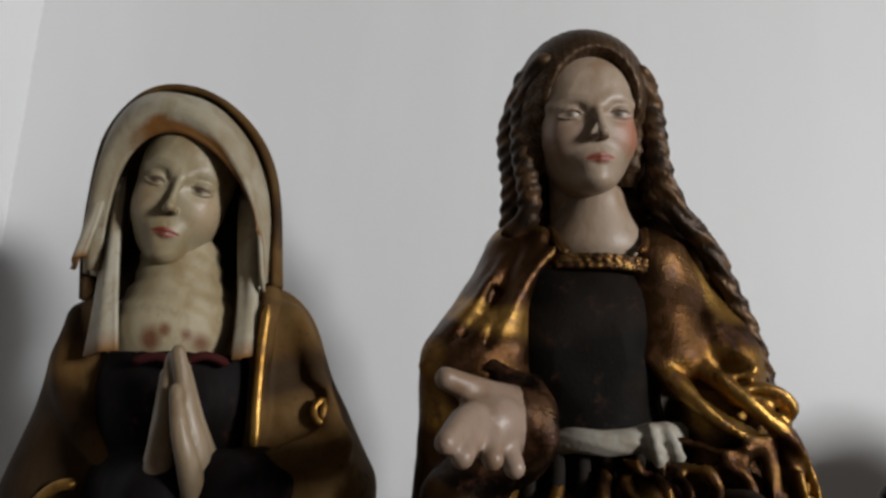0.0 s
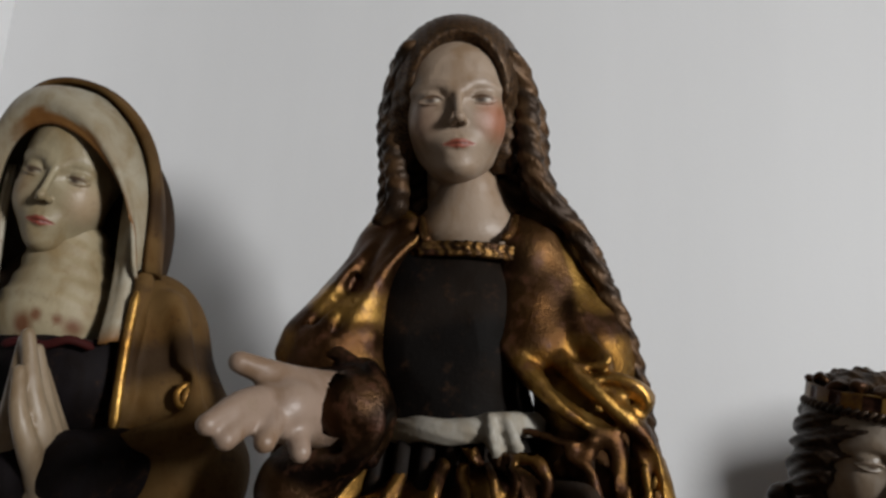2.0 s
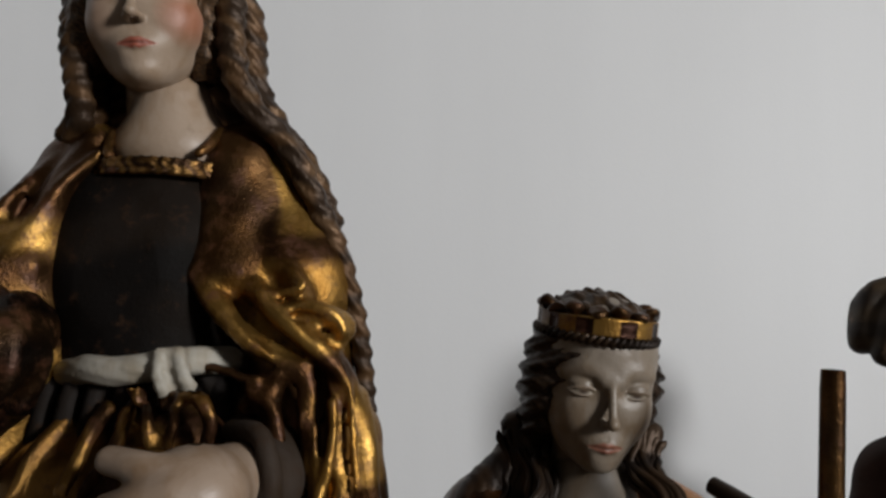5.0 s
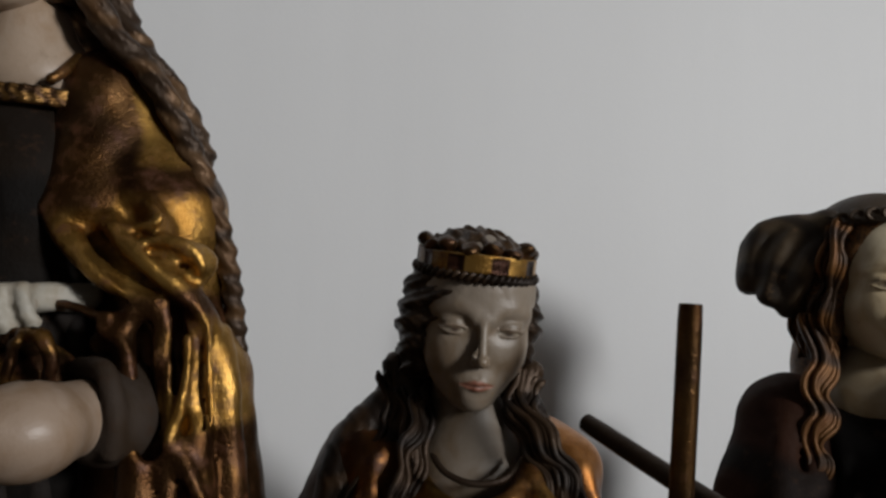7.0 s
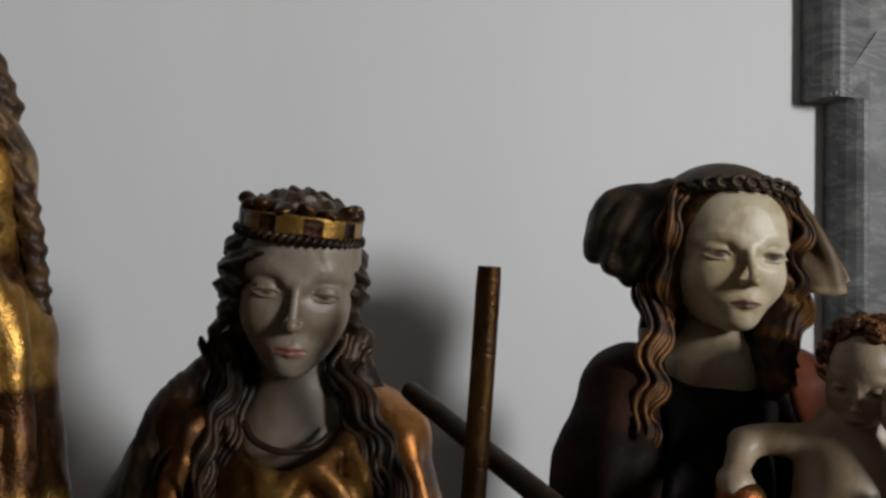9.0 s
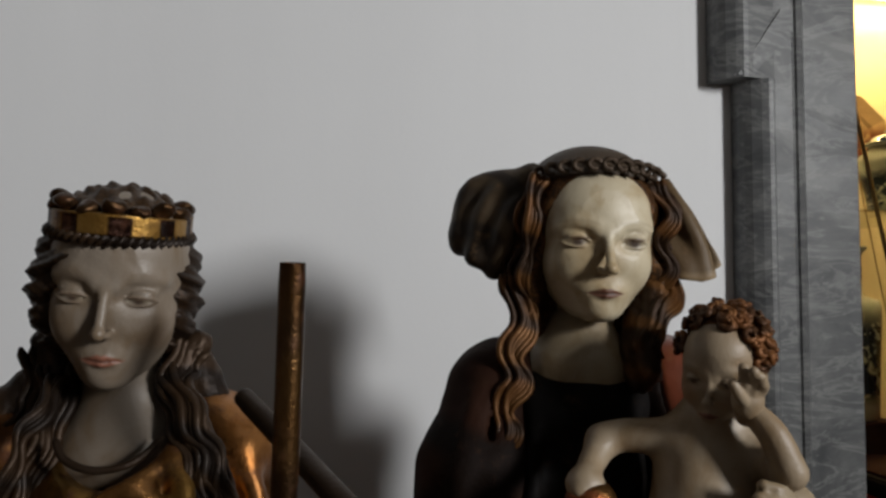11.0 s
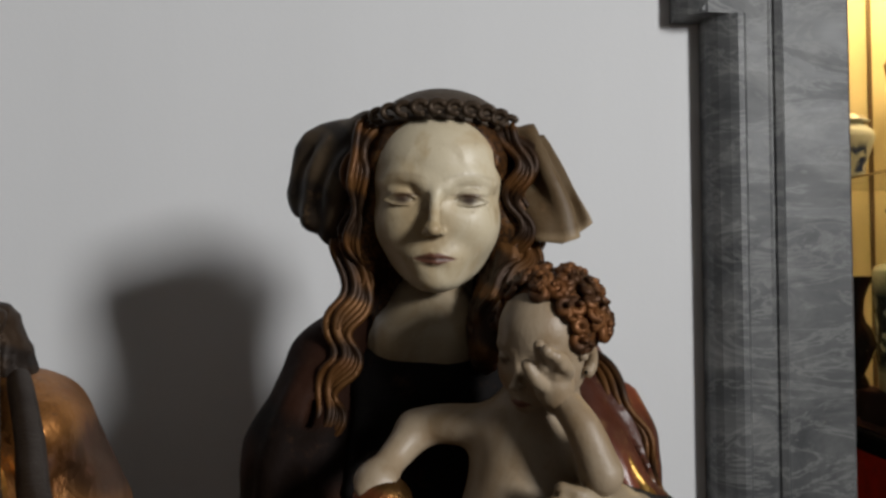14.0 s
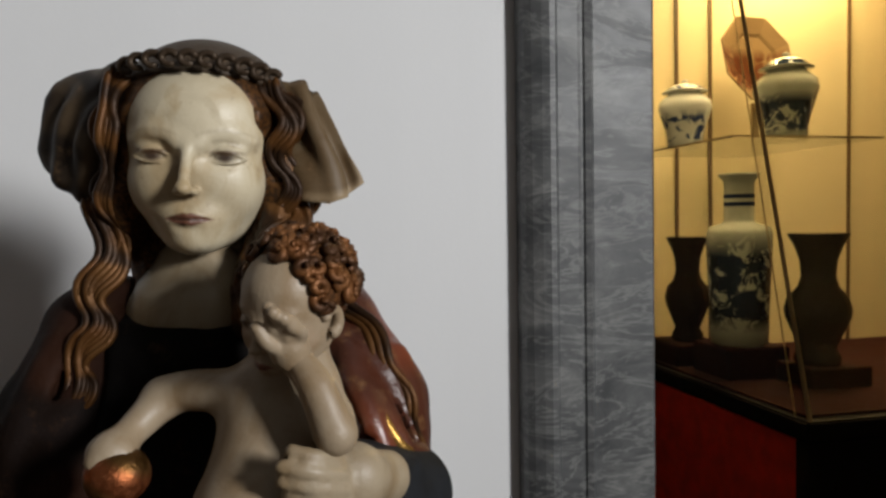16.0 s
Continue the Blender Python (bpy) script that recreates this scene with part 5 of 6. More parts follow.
def madonna():
    """The mother with a veil and the child on her arm."""
    c = Carving([SKIN, HAIR, GILT, CLOTH, LINEN, LACQUER])
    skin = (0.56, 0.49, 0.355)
    paint = face_paint(skin, (0.17, 0.075, 0.05), (0.5, 0.42, 0.28, 0.2, 0.2), (0.12, 0.075, 0.045), lid=0.3, white=(0.2, 0.165, 0.12))
    m = head(c, (0.8468, 0.6550, 1.5174), (0.0072, 0.0066, 0.0059), (2, 2, -6), paint, (0, 3.5, -18), full=1.03, lid=0.1)
    # the chin's shade on throat and breast is put into their darker colour
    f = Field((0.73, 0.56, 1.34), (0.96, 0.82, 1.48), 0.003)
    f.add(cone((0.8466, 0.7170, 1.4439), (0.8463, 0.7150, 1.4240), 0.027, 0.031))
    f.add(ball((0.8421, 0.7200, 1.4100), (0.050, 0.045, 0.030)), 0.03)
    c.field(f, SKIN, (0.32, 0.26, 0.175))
    hair = two_tone((0.13, 0.058, 0.017), (0.035, 0.018, 0.009), 130)
    f = Field((-10.5, -9.5, -22), (10.5, 15, 14.5), 0.32)
    f.add(ball((0, 1.8, 3.2), (8.2, 9.2, 9.6)))
    f.add(ball((-7.0, 0.5, -4), (2.4, 3.6, 7.5)), 1.5).add(ball((7.0, 0.5, -4), (2.4, 3.6, 7.5)), 1.5)
    f.add(cone((0, 5, -2), (0, 6, -19), 7.6, 8.0), 1.5)
    f.cut(ball((0, -10, -2.0), (7.2, 10, 12.2)), 0.8)
    f.cut(ball((0, -3, -11), (6.2, 6, 7)), 0.6)
    gx, gy, gz = f.grid()
    f.f += (0.2 * np.sin(2.1 * gx + 1.2 * np.sin(gz * 0.9)) * (gz < 5)).astype(np.float32)
    c.field(f, HAIR, hair, m)
    # cap with a curled rim
    f = Field((-9.6, -9.8, 4), (9.6, 13, 14.8), 0.3)
    f.add(ball((0, 2.2, 4.0), (8.5, 9.6, 9.6)))
    f.cut(slab((0, -6, 3.4), (12, 14, 5), 0.1, (-14, 0, 0)), 0.4)
    c.field(f, LINEN, (0.07, 0.05, 0.034), m)
    for k in range(11):
        a = -1.0 + 0.2 * k
        p = (7.9 * math.sin(a), 1.6 - 8.9 * math.cos(a), 9.75 - 1.0 * a * a)
        c.sweep([on(m, (p[0] + 0.66 * math.cos(b), p[1], p[2] + 0.66 * math.sin(b))) for b in np.linspace(0, 5.4, 7)], 0.0028, 0.002, HAIR, (0.065, 0.045, 0.03), n=3)
    # waving tresses
    for s in (-1, 1):
        for k in range(5):
            y = -5.2 + 1.4 * k
            pts = [on(m, (s * (6.3 + 0.4 * k), y + 2.0, 8.4 - 0.6 * k)), on(m, (s * (7.8 + 0.5 * k), y + 1.2, 4)), on(m, (s * (7.3 + 0.55 * k), y + 1.6, 0)), on(m, (s * (8.3 + 0.4 * k), y + 2.2, -4)), on(m, (s * (7.2 + 0.4 * k), y + 3, -8)), on(m, (s * (7.0 + 0.3 * k), y + 3.4, -12))]
            c.tress(pts, 0.0095, 0.0034, HAIR, hair, 3.0, 0.0030, 4, 8, 1.3 * k)
    for o, dy in ((0.003, 0.0), (-0.004, 0.004)):
        c.tress([(p[0] + o, p[1] + dy, p[2]) for p in ((0.7886, 0.7000, 1.4925), (0.7912, 0.6950, 1.4534), (0.7823, 0.6880, 1.4270), (0.7839, 0.6840, 1.4046), (0.7728, 0.6800, 1.3828), (0.7753, 0.6760, 1.3630), (0.7669, 0.6730, 1.3436), (0.770, 0.670, 1.326))], 0.0125, 0.0033, HAIR, hair, 4.2, 0.0032, 5, 8)
    for o in (0, 0.007):
        c.tress([(p[0] + o, p[1], p[2]) for p in ((0.9048, 0.6900, 1.4982), (0.9070, 0.6800, 1.4746), (0.8910, 0.6650, 1.4581), (0.8802, 0.6600, 1.4420), (0.8821, 0.6550, 1.4259))], 0.012, 0.0032, HAIR, hair, 2.5, 0.002, 5, 8)
    f = Field((0.85, 0.60, 1.38), (0.95, 0.74, 1.53), 0.0024)
    f.line([(0.9026, 0.6950, 1.4945), (0.8964, 0.6800, 1.4633), (0.8823, 0.6680, 1.4396), (0.8823, 0.6600, 1.4163)], 0.012, 0.010)
    f.line([(0.8969, 0.7000, 1.4789), (0.8855, 0.6900, 1.4517), (0.8785, 0.6800, 1.4293), (0.8793, 0.6700, 1.4077)], 0.012, 0.010, 0.004)
    gx, gy, gz = f.grid()
    f.f += (0.0009 * np.sin(900 * gx + 2.0 * np.sin(300 * gz))).astype(np.float32)
    c.field(f, HAIR, hair)
    # veil wings
    f = Field((0.71, 0.58, 1.44), (0.99, 0.84, 1.62), 0.0024)
    f.add(ball((0.7889, 0.7450, 1.5412), (0.024, 0.04, 0.038)))
    for e, d, r in (((0.7494, 0.7350, 1.5287), (0.7599, 0.7300, 1.5646), 0.0085), ((0.7597, 0.7250, 1.5070), (0.7699, 0.7150, 1.5499), 0.0085), ((0.7744, 0.7200, 1.4955), (0.7827, 0.7000, 1.5358), 0.008), ((0.7518, 0.7450, 1.5182), (0.7608, 0.7450, 1.5586), 0.010)):
        f.line([(0.8031, 0.7050, 1.5688), d, e], 0.0085, r * 1.15, 0.011)
    f.line([(0.7985, 0.6900, 1.5634), (0.7689, 0.7000, 1.5469), (0.7566, 0.7100, 1.5153)], 0.0028, 0.0035, 0.004, cut=True)
    f.line([(0.8007, 0.6850, 1.5587), (0.7789, 0.6900, 1.5366), (0.7693, 0.7000, 1.4987)], 0.0028, 0.0035, 0.004, cut=True)
    c.field(f, LINEN, two_tone((0.085, 0.06, 0.036), (0.03, 0.021, 0.014), 120, (1, 0, 0.5)), rough=0.0004, freq=150)

    def trim(u, v):
        w = np.clip((np.maximum(u, v) - 0.93) / 0.03, 0, 1)[:, None]
        return vec((0.15, 0.105, 0.06)) * (1 - w) + vec((0.42, 0.33, 0.22)) * w
    c.cloth([[(0.892, 0.715, 1.572), (0.902, 0.700, 1.540), (0.910, 0.690, 1.510), (0.914, 0.684, 1.488)],
             [(0.910, 0.700, 1.571), (0.921, 0.682, 1.541), (0.930, 0.672, 1.511), (0.934, 0.668, 1.486)],
             [(0.921, 0.708, 1.567), (0.933, 0.694, 1.538), (0.943, 0.688, 1.512), (0.947, 0.684, 1.492)],
             [(0.926, 0.712, 1.562), (0.940, 0.700, 1.537), (0.951, 0.693, 1.515), (0.958, 0.690, 1.499)]], 0.005, LINEN, trim, ripple=0.0036, waves=2.4, along=0.25, uv=True)
    c.cloth([[(0.900, 0.735, 1.574), (0.910, 0.725, 1.540), (0.915, 0.715, 1.500)], [(0.922, 0.735, 1.570), (0.935, 0.725, 1.540), (0.944, 0.715, 1.507)], [(0.931, 0.74, 1.562), (0.943, 0.735, 1.538), (0.953, 0.725, 1.512)]], 0.006, LINEN, (0.045, 0.032, 0.02), ripple=0.001, waves=0.5, along=1.5)
    # near-black gown; mantle near-black on the left, red-brown on the right
    f = Field((0.68, 0.50, 1.14), (1.06, 0.92, 1.46), 0.0036)
    f.add(ball((0.8346, 0.7350, 1.3393), (0.085, 0.062, 0.07)))
    f.add(ball((0.8339, 0.7350, 1.2994), (0.09, 0.068, 0.08)), 0.03)
    f.add(ball((0.8418, 0.7350, 1.3918), (0.075, 0.06, 0.04)), 0.02)
    f.cut(ball((0.8406, 0.6650, 1.4315), (0.036, 0.09, 0.027)), 0.006)
    f.add(ball((0.8396, 0.7150, 1.3826), (0.055, 0.05, 0.03)), 0.02)
    for q in ([(0.8013, 0.6900, 1.3917), (0.7946, 0.6750, 1.3645), (0.7895, 0.6650, 1.3231)], [(0.8321, 0.6800, 1.3811), (0.8288, 0.6700, 1.3497), (0.8256, 0.6650, 1.3071)]):
        f.line(q, 0.006, 0.006, 0.008)
    c.field(f, CLOTH, BLACKISH, rough=0.0005, freq=120)
    f = Field((0.66, 0.48, 1.12), (1.08, 0.94, 1.47), 0.004)
    f.add(ball((0.7869, 0.7400, 1.3925), (0.040, 0.046, 0.042)))
    f.add(cone((0.7784, 0.7300, 1.3900), (0.7616, 0.7150, 1.3325), 0.037, 0.046), 0.03)
    f.add(cone((0.7616, 0.7150, 1.3325), (0.7563, 0.7150, 1.2524), 0.046, 0.054), 0.03)
    f.add(ball((0.9150, 0.7520, 1.3900), (0.052, 0.05, 0.048)), 0.03)
    f.add(cone((0.9300, 0.7200, 1.3915), (0.9480, 0.6900, 1.3404), 0.042, 0.046), 0.03)
    f.add(cone((0.9480, 0.6900, 1.3404), (0.9470, 0.6800, 1.2738), 0.048, 0.058), 0.03)
    f.line([(0.9540, 0.6750, 1.3976), (0.9675, 0.6550, 1.3708), (0.9768, 0.6450, 1.3332)], 0.009, 0.009, 0.005)
    f.line([(0.9447, 0.6600, 1.3816), (0.9561, 0.6400, 1.3601), (0.9706, 0.6300, 1.3309), (0.9841, 0.6400, 1.3202)], 0.010, 0.010, 0.005)
    f.line([(0.9783, 0.6800, 1.3807), (0.9832, 0.6650, 1.3533), (0.9848, 0.6600, 1.3211)], 0.008, 0.008, 0.005)
    f.line([(0.9386, 0.6750, 1.3942), (0.9431, 0.6450, 1.3737), (0.9521, 0.6250, 1.3502), (0.9574, 0.6200, 1.3344)], 0.008, 0.010, 0.006)
    f.line([(0.9316, 0.6600, 1.3783), (0.9417, 0.6400, 1.3571), (0.9506, 0.6200, 1.3380)], 0.004, 0.005, 0.005, cut=True)
    f.line([(0.9590, 0.6650, 1.3802), (0.9681, 0.6450, 1.3514), (0.9807, 0.6400, 1.3274)], 0.004, 0.004, 0.005, cut=True)
    f.line([(0.7578, 0.7000, 1.3913), (0.7484, 0.6850, 1.3561), (0.7423, 0.6750, 1.3143)], 0.008, 0.008, 0.012)
    f.line([(0.7780, 0.7100, 1.3971), (0.7703, 0.6900, 1.3619), (0.7635, 0.6800, 1.3118)], 0.007, 0.007, 0.010)
    f.line([(0.7695, 0.7000, 1.3949), (0.7606, 0.6800, 1.3644), (0.7542, 0.6700, 1.3155)], 0.004, 0.005, 0.006, cut=True)
    f.line([(0.7517, 0.6900, 1.3816), (0.7392, 0.6750, 1.3477), (0.7342, 0.6700, 1.3089)], 0.007, 0.008, 0.008)
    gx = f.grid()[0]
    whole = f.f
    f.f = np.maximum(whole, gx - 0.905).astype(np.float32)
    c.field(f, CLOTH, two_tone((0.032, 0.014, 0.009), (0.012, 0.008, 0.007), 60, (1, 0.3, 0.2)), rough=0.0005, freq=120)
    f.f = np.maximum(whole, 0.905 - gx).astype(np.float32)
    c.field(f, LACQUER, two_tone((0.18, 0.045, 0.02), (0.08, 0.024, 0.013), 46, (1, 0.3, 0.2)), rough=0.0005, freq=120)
    c.tress([(0.935, 0.690, 1.425), (0.955, 0.668, 1.404), (0.968, 0.652, 1.380), (0.978, 0.645, 1.357), (0.985, 0.645, 1.333), (0.988, 0.650, 1.306)], 0.010, 0.0034, HAIR, hair, 3.0, 0.0024, 3, 8)
    c.sweep([(0.9425, 0.6500, 1.3799), (0.9553, 0.6300, 1.3608), (0.9695, 0.6200, 1.3357), (0.9855, 0.6350, 1.3225)], 0.0035, 0.0035, GILT, GOLD)
    c.sweep([(0.9731, 0.6680, 1.3793), (0.9794, 0.6520, 1.3565), (0.9851, 0.6450, 1.3257)], 0.003, 0.003, GILT, OLDGOLD)
    f = Field((0.90, 0.50, 1.20), (1.06, 0.76, 1.40), 0.0034)
    f.add(cone((0.9747, 0.6400, 1.2975), (0.9353, 0.6000, 1.3188), 0.032, 0.028))
    f.line([(0.9354, 0.5850, 1.3366), (0.9494, 0.5900, 1.3376), (0.9730, 0.6100, 1.3236)], 0.007, 0.007, 0.006)
    c.field(f, CLOTH, (0.02, 0.022, 0.026))
    # her hand under the child
    f = Field((0.84, 0.46, 1.24), (0.99, 0.66, 1.38), 0.0024)
    f.add(ball((0.934, 0.568, 1.336), (0.018, 0.014, 0.018)))
    f.add(cone((0.936, 0.570, 1.334), (0.955, 0.594, 1.325), 0.016, 0.016), 0.01)
    fingers(f, [(0.926, 0.556, 1.3500), (0.928, 0.552, 1.3430), (0.929, 0.552, 1.3355), (0.929, 0.554, 1.3280)], [(0.903, 0.547, 1.3590), (0.898, 0.544, 1.3525), (0.898, 0.545, 1.3447), (0.901, 0.547, 1.3375)], 0.0048, 0.0038, 0.0010, (0, -0.006, 0.001))
    c.field(f, SKIN, (0.33, 0.27, 0.19))
    robe(c, 0.85, 0.72, 0.15, 0.085, LEDGE, 1.22, CLOTH, (0.06, 0.02, 0.013), 1.1, phase=3.0)
    # the child
    tone = (0.33, 0.262, 0.185)
    kid = face_paint(tone, (0.2, 0.08, 0.055), (0.34, 0.2, 0.13, 0.4, 0.3), (0.11, 0.07, 0.045))
    h = head(c, (0.8880, 0.5810, 1.4189), (0.00357, 0.00378, 0.00347), (12, 6, -44), kid, None, res=0.3, nose=0.92, full=1.12, chin=-0.5)
    f = Field((0.77, 0.46, 1.22), (1.02, 0.74, 1.46), 0.0026)
    f.add(ball((0.8986, 0.6100, 1.3642), (0.032, 0.030, 0.036)))
    f.add(ball((0.8958, 0.6050, 1.3380), (0.032, 0.031, 0.036)), 0.02)
    f.add(cone((0.9068, 0.6050, 1.4026), (0.9055, 0.6100, 1.3788), 0.02, 0.022), 0.015)
    f.add(ball((0.8887, 0.5900, 1.3149), (0.04, 0.04, 0.03)), 0.02)
    f.line([(0.8805, 0.6080, 1.3770), (0.8475, 0.6250, 1.3760), (0.8310, 0.6300, 1.3720)], 0.0130, 0.0110, 0.010)
    f.line([(0.8320, 0.6290, 1.3715), (0.8195, 0.6180, 1.3600), (0.8105, 0.6060, 1.3525)], 0.0112, 0.008, 0.006)
    f.add(ball((0.8076, 0.6016, 1.3494), (0.013, 0.012, 0.011)), 0.008)
    f.line([(0.9185, 0.6000, 1.3773), (0.9259, 0.5750, 1.3675), (0.9264, 0.5600, 1.3627)], 0.0125, 0.0108, 0.012)
    f.line([(0.9253, 0.5520, 1.3645), (0.9165, 0.5560, 1.3880), (0.9066, 0.5676, 1.4030)], 0.0112, 0.0080, 0.006)
    for a, b in (((0.8094, 0.5970, 1.3516), (0.7997, 0.5936, 1.3467)), ((0.8125, 0.5970, 1.3500), (0.8040, 0.5913, 1.3442)), ((0.8150, 0.5970, 1.3493), (0.8187, 0.5936, 1.3430))):
        f.line([a, b], 0.005, 0.004, 0.003)
    c.field(f, SKIN, tone)
    w = (0.9033, 0.5619, 1.4090)
    f = Field((w[0] - 0.04, w[1] - 0.035, w[2] - 0.03), (w[0] + 0.03, w[1] + 0.03, w[2] + 0.04), 0.0013)
    f.add(ball(w, (0.0105, 0.0075, 0.012)))
    f.add(cone(w, (0.9079, 0.5698, 1.3993), 0.008, 0.009), 0.005)
    for a, b, e in (((0.9007, 0.5585, 1.4136), (0.8953, 0.5516, 1.4222), (0.8936, 0.5505, 1.4309)), ((0.9024, 0.5562, 1.4149), (0.8999, 0.5482, 1.4245), (0.8957, 0.5425, 1.4294)), ((0.9054, 0.5585, 1.4135), (0.9057, 0.5505, 1.4220), (0.9008, 0.5437, 1.4259)), ((0.9075, 0.5607, 1.4111), (0.9089, 0.5539, 1.4178), (0.9044, 0.5471, 1.4215)), ((0.8992, 0.5585, 1.4079), (0.8919, 0.5528, 1.4136), (0.8875, 0.5528, 1.4211))):
        f.line([a, b, e], 0.0042, 0.0034, 0.0012)
    c.field(f, SKIN, tone)
    w = (0.8112, 0.5993, 1.3379)
    f = Field([k - 0.025 for k in w], [k + 0.025 for k in w], 0.0024)
    f.add(ball(w, (0.0175, 0.017, 0.016)))
    c.field(f, GILT, two_tone((0.4, 0.13, 0.05), OLDGOLD, 90))
    curl = two_tone((0.20, 0.085, 0.03), (0.075, 0.035, 0.016), 200)
    f = Field((-9.5, -9, -9), (9.5, 12, 13.5), 0.4)
    f.add(ball((0, 2.0, 3.4), (7.7, 8.5, 8.8)))
    f.cut(ball((0, -9.5, -3), (6.4, 9.5, 8.6)), 0.6)
    f.cut(slab((0, -2, -7), (12, 7, 6), 0.5), 0.6)
    c.field(f, HAIR, curl, h)
    rng = random.Random(4)
    for k in range(110):
        u, a = rng.uniform(-0.15, 0.98), rng.uniform(0, 2 * math.pi)
        d = Vector((math.sqrt(max(0, 1 - u * u)) * math.cos(a), math.sqrt(max(0, 1 - u * u)) * math.sin(a), u))
        if d.y < -0.55 and d.z < 0.62:
            continue
        o = Vector((d.x * 7.8, 2.0 + d.y * 8.6, 3.4 + d.z * 8.9))
        s = d.cross(Vector((0.3, 0.2, 0.9))).normalized()
        w = d.cross(s)
        ph = rng.uniform(0, 6)
        c.sweep([on(h, o + (s * math.cos(b + ph) + w * math.sin(b + ph)) * (1.5 - 0.19 * b) + d * (0.22 * b)) for b in np.linspace(0, 7.0, 9)], 0.0030, 0.0022, HAIR, curl, n=3, seg=6)
    c.sweep([on(h, (7.2, 0.6 + 1.5 * math.cos(b), -1.2 + 2.0 * math.sin(b))) for b in np.linspace(-1.9, 2.9, 9)], 0.0035, 0.003, SKIN, tone, n=3)
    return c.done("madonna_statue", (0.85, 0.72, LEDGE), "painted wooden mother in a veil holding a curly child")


structure("ledge", box(CX, 1.12, 0.50, WY, 0.0, LEDGE, 0.008), DIM, "long unseen plinth under the statues, dark against bounce light", "plinth")
maiden()
widow()
crowned()
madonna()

# ---- the show case in the next room ----
KX, KY, KZ = 2.45, 2.07, 0.85
KB, KR = 3.25, 3.95
TOP = 2.93
LEAN_Y = 0.52
case = tagged(new("show_case"), "tall lit glass show case with sloping front, black base", "show case")
case.location = (KX, KY, 0)


def at_case(ob):
    ob.matrix_parent_inverse = Matrix.Translation((-KX, -KY, 0))
    return ob


at_case(part("base", box(KX + 0.012, KR, KY + 0.012, KB, 0.0, KZ - 0.1), IRONWOOD, case))
at_case(part("side_panel", box(KX - 0.004, KX + 0.012, KY + 0.05, KB, 0.02, KZ - 0.067), REDCLOTH, case, "red felt covered side"))
at_case(part("front_panel", box(KX - 0.004, KR, KY - 0.004, KY + 0.05, 0.0, KZ - 0.067), IRONWOOD, case))
at_case(part("rim", box(KX - 0.012, KR + 0.01, KY - 0.012, KB, KZ - 0.062, KZ, 0.006), IRONWOOD, case, "black rim under the glass"))
at_case(part("floor_board", box(KX + 0.02, KR, KY + 0.03, KB, KZ + 0.001, KZ + 0.01), DARKRED, case))
at_case(part("back_panel", box(KX, KR, KB, KB + 0.03, 0.4, TOP), CREAM, case, "cream lining lit from above"))
at_case(part("end_panel", box(KR, KR + 0.04, KY, KB, KZ, TOP), LINES, case))
at_case(part("roof", box(KX, KR, KY + LEAN_Y, KB, TOP, TOP + 0.04), IRONWOOD, case))
for px in (2.55, 2.712, 2.884, 3.634):
    at_case(part("joint", box(px - 0.009, px + 0.009, KB - 0.006, KB, KZ, TOP), LINES, case))


def quad_plate(a, b, c, d, t):
    """A pane through four corners, t thick."""
    a, b, c, d = (Vector(p) for p in (a, b, c, d))
    n = (b - a).cross(d - a).normalized() * t
    bm = bmesh.new()
    lo, hi = [bm.verts.new(p) for p in (a, b, c, d)], [bm.verts.new(p + n) for p in (a, b, c, d)]
    bm.faces.new(lo), bm.faces.new(hi)
    for i in range(4):
        j = (i + 1) % 4
        bm.faces.new((lo[i], lo[j], hi[j], hi[i]))
    return bm


H = TOP - KZ
for nm, bm in (("side_pane", quad_plate((KX, KY, KZ), (KX, KB, KZ), (KX, KB, TOP), (KX, KY + LEAN_Y, TOP), 0.006)),
               ("front_pane", quad_plate((KX + 0.008, KY, KZ), (KR, KY, KZ), (KR, KY + LEAN_Y, TOP), (KX + 0.008, KY + LEAN_Y, TOP), 0.006))):
    pane = at_case(part(nm, bm, GLASS, case, "clear glass pane"))
    pane.visible_shadow = False
at_case(part("glass_edge", rod((KX + 0.004, KY - 0.002, KZ), (KX + 0.004, KY + LEAN_Y - 0.002, TOP), 0.007), BRASS, case, "bronze edge strip"))
at_case(part("glass_edge", rod((KX + 0.004, KY + 0.06, KZ), (KX + 0.004, KY + LEAN_Y + 0.03, TOP), 0.003), BRASS, case, "bronze edge strip"))
SHELF = 1.755
sh = at_case(part("shelf", box(KX + 0.012, 3.08, 2.46, KB - 0.01, SHELF - 0.008, SHELF), GLASS, case, "clear glass shelf"))
sh.visible_shadow = False
at_case(part("shelf_edge", box(KX + 0.012, 3.08, 2.457, 2.46, SHELF - 0.008, SHELF), BRASS, case))
at_case(part("shelf_edge", box(KX + 0.010, KX + 0.0125, 2.46, KB - 0.01, SHELF - 0.008, SHELF), BRASS, case))
tube = at_case(part("lamp", rod((2.75, 3.16, TOP - 0.05), (3.7, 3.16, TOP - 0.05), 0.016), BULB, case, "warm lamp tube"))
area("case_front_lamp", look((3.0, 2.62, TOP - 0.06), (2.85, 2.8, 1.0)), 0.5, 0.05, 14, (1.0, 0.72, 0.34))
area("case_lamp", look((3.2, 3.16, TOP - 0.08), (3.2, 3.18, 1.0)), 0.9, 0.06, 29, (1.0, 0.70, 0.30))


def ware(name, profile, at, mat, label, category="vase", stand=None):
    ob = mesh_object(name, lathe(profile), mat, None, True)
    ob.location = at
    return tagged(ob, label, category, group="porcelain in the show case")


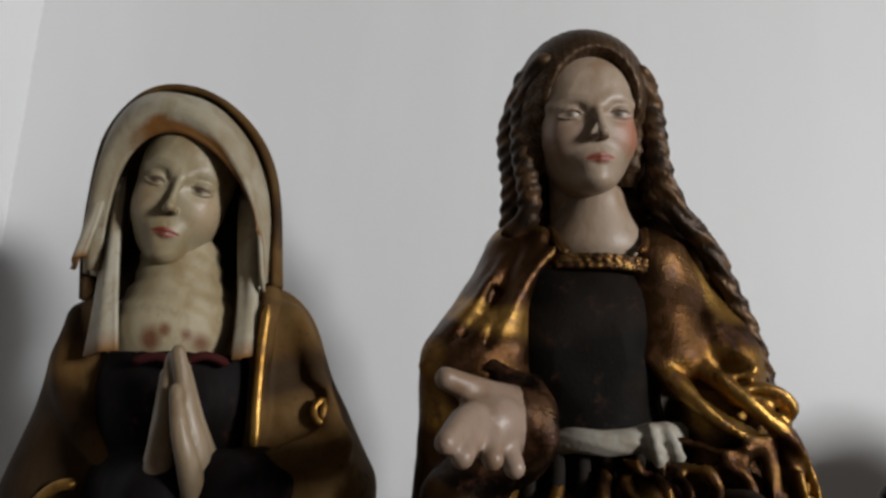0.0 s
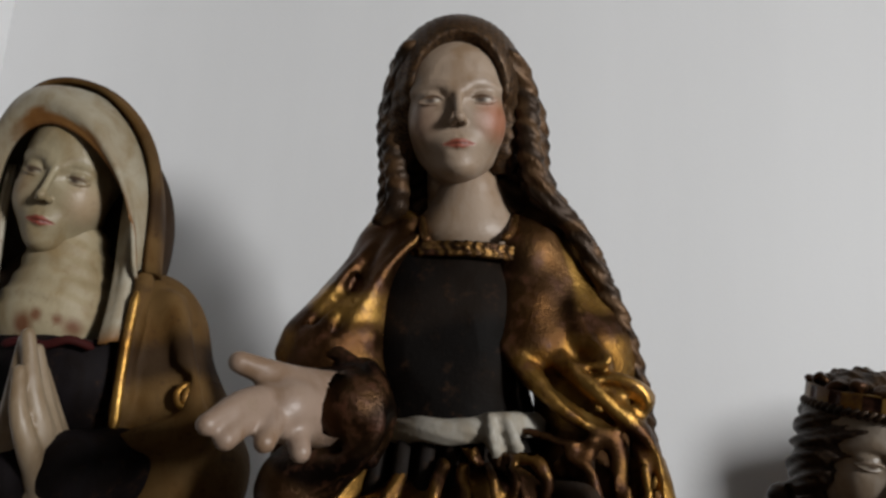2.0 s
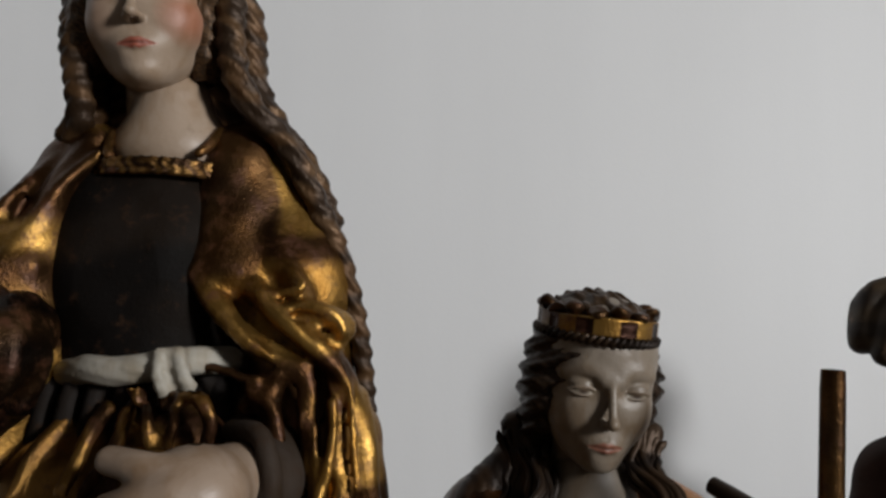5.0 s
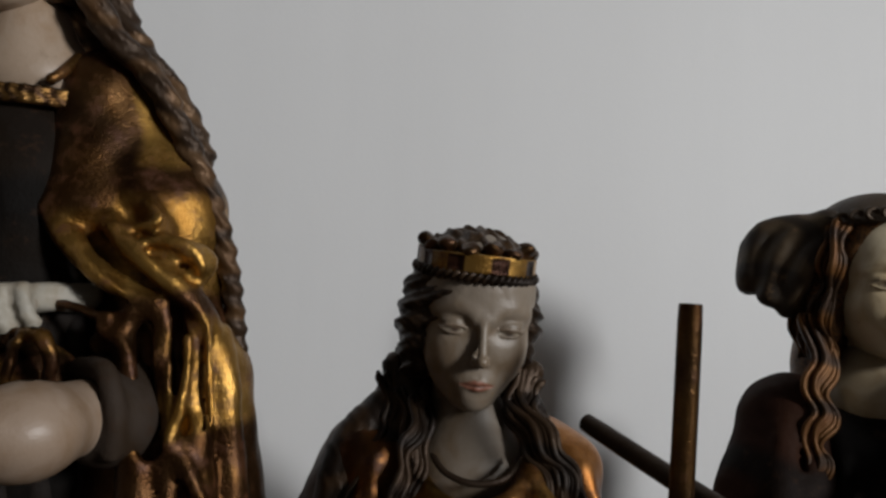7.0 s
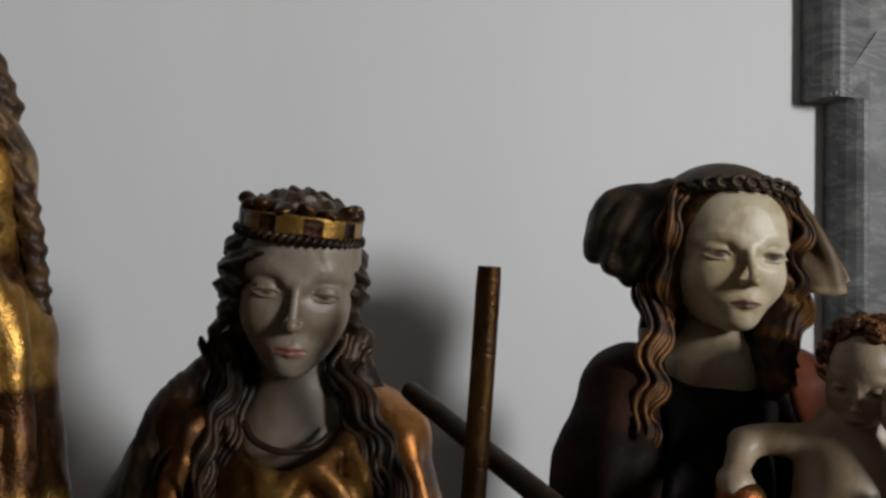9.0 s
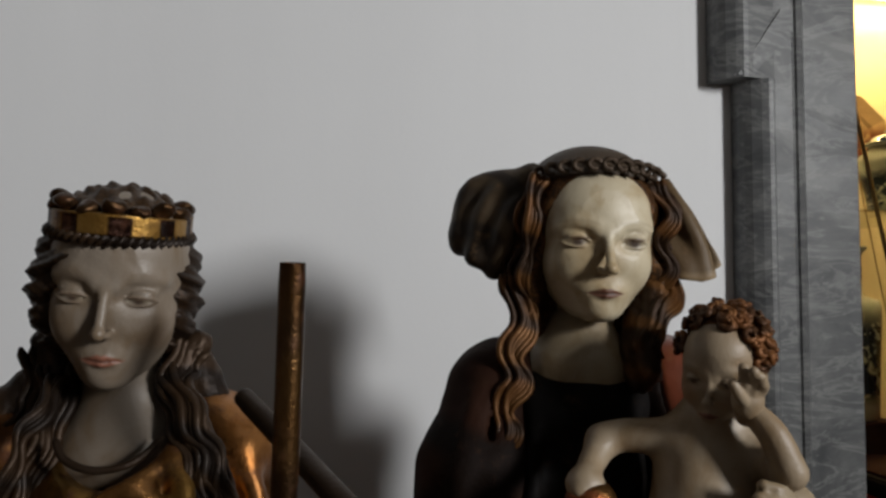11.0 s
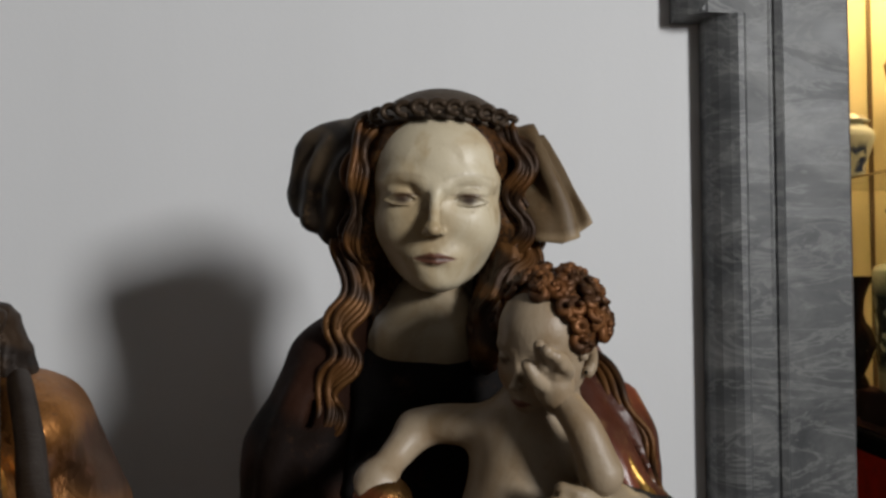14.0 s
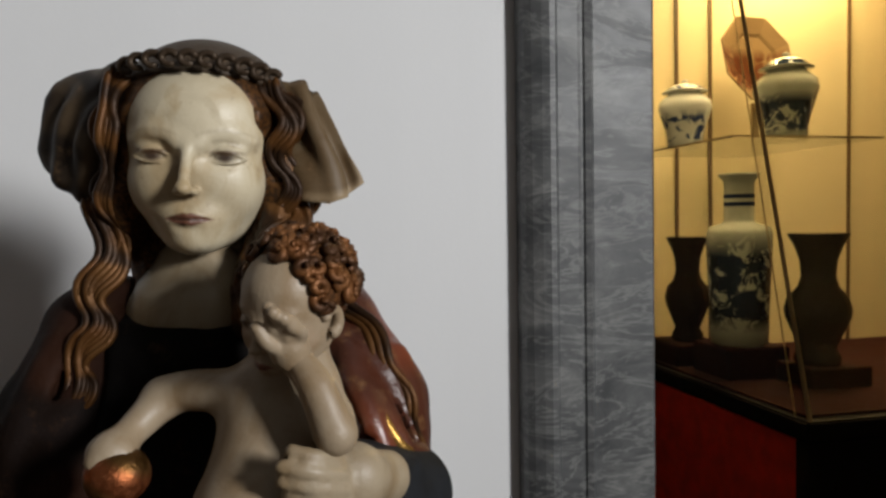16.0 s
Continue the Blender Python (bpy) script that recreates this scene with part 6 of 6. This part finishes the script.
def lidded(at, h, r, mat, label):
    body = [(0.60, 0), (0.66, 0.012), (0.67, 0.14), (0.74, 0.28), (0.90, 0.46), (1.0, 0.58), (0.95, 0.68), (0.74, 0.75), (0.62, 0.77), (0.62, 0.81), (0.3, 0.81)]
    top = [(0.5, 0.80), (0.83, 0.805), (0.85, 0.82), (0.72, 0.845), (0.62, 0.885), (0.44, 0.922), (0.18, 0.94), (0.09, 0.955), (0.14, 0.98), (0.06, 1.0)]
    jar = ware("lidded_jar", [(r * u, h * v) for u, v in body], at, mat, label, "jar")
    part("lid", lathe([(r * u, h * v) for u, v in top]), mat, jar, "domed lid with a knob", True)
    return jar


def block(x, y, w, d, z0, z1):
    return tagged(mesh_object("riser", box(x - w, x + w, y - d, y + d, z0, z1, 0.004), DARKRED), "dark red painted display riser block", "riser", group="risers in the show case")



lidded((2.842, 2.68, SHELF + 0.001), 0.345, 0.118, BLACKWHITE, "dark blue and white lidded porcelain jar on the shelf")
lidded((2.575, 2.95, SHELF + 0.001), 0.285, 0.108, BLUEWHITE, "small blue and white lidded porcelain jar")
block(2.66, 2.70, 0.13, 0.12, KZ + 0.011, 0.975)
block(2.61, 3.0, 0.12, 0.13, KZ + 0.011, 0.945)
block(2.84, 2.47, 0.12, 0.10, KZ + 0.011, 0.93)
ware("bottle_vase", [(0.095, 0), (0.105, 0.01), (0.108, 0.06), (0.113, 0.2), (0.121, 0.38), (0.121, 0.43), (0.112, 0.455), (0.066, 0.47), (0.056, 0.48), (0.056, 0.62), (0.06, 0.635), (0.075, 0.65), (0.077, 0.66), (0.05, 0.66)], (2.655, 2.70, 0.976), BLACKWHITE, "tall white porcelain rouleau vase painted dark blue")
for z in (0.535, 0.565):
    k = part("neck_band", lathe([(0.0565, z), (0.0575, z + 0.002), (0.0575, z + 0.014), (0.0565, z + 0.016)]), BANDBLUE, bpy.data.objects["bottle_vase"])
DARKVASE = [(0.07, 0), (0.078, 0.01), (0.076, 0.03), (0.06, 0.06), (0.082, 0.11), (0.108, 0.17), (0.112, 0.20), (0.10, 0.245), (0.07, 0.28), (0.058, 0.32), (0.064, 0.38), (0.082, 0.43), (0.102, 0.465), (0.104, 0.475), (0.08, 0.475)]
ware("dark_vase", [(r * 0.85, z * 0.93) for r, z in DARKVASE], (2.615, 3.0, 0.946), OXGLAZE, "dark brown glazed vase with flared mouth")
dv = ware("dark_vase", DARKVASE, (2.815, 2.47, 0.931), OXGLAZE, "dark brown glazed vase with beaded neck")
for k in range(5):
    b = bmesh.new()
    bmesh.ops.create_uvsphere(b, u_segments=8, v_segments=6, radius=0.007, matrix=Matrix.Translation((0.066 + 0.004 * abs(k - 2), 0.0, 0.29 + 0.025 * k)))
    part("bead", b, OXGLAZE, dv, smooth=True)
# octagonal dish on its edge, leaning on the back
bm = bmesh.new()
rings = []
for r, d in ((0.02, 0.028), (0.12, 0.03), (0.135, 0.02), (0.205, 0.0), (0.208, 0.006), (0.13, 0.034), (0.02, 0.036)):
    rings.append([bm.verts.new((r * math.cos(math.pi * (2 * i + 1) / 8), d, r * math.sin(math.pi * (2 * i + 1) / 8))) for i in range(8)])
for a, b in zip(rings, rings[1:]):
    for i in range(8):
        bm.faces.new((a[i], a[(i + 1) % 8], b[(i + 1) % 8], b[i]))
bm.faces.new(rings[0]), bm.faces.new(rings[-1])
dish = mesh_object("octagonal_dish", bm, IMARI)
dish.matrix_world = pose(2.945, 2.98, 2.15, -14, 0, 6) @ Matrix.Diagonal((0.92, 1, 1, 1))
tagged(dish, "eight-sided orange and brown porcelain dish standing upright", "dish", group="porcelain in the show case")
stand = tagged(mesh_object("dish_stand", box(2.925, 2.955, 2.99, 3.01, SHELF + 0.001, 1.96, 0.003), BRASS), "slim bronze dish stand on the glass shelf", "stand")
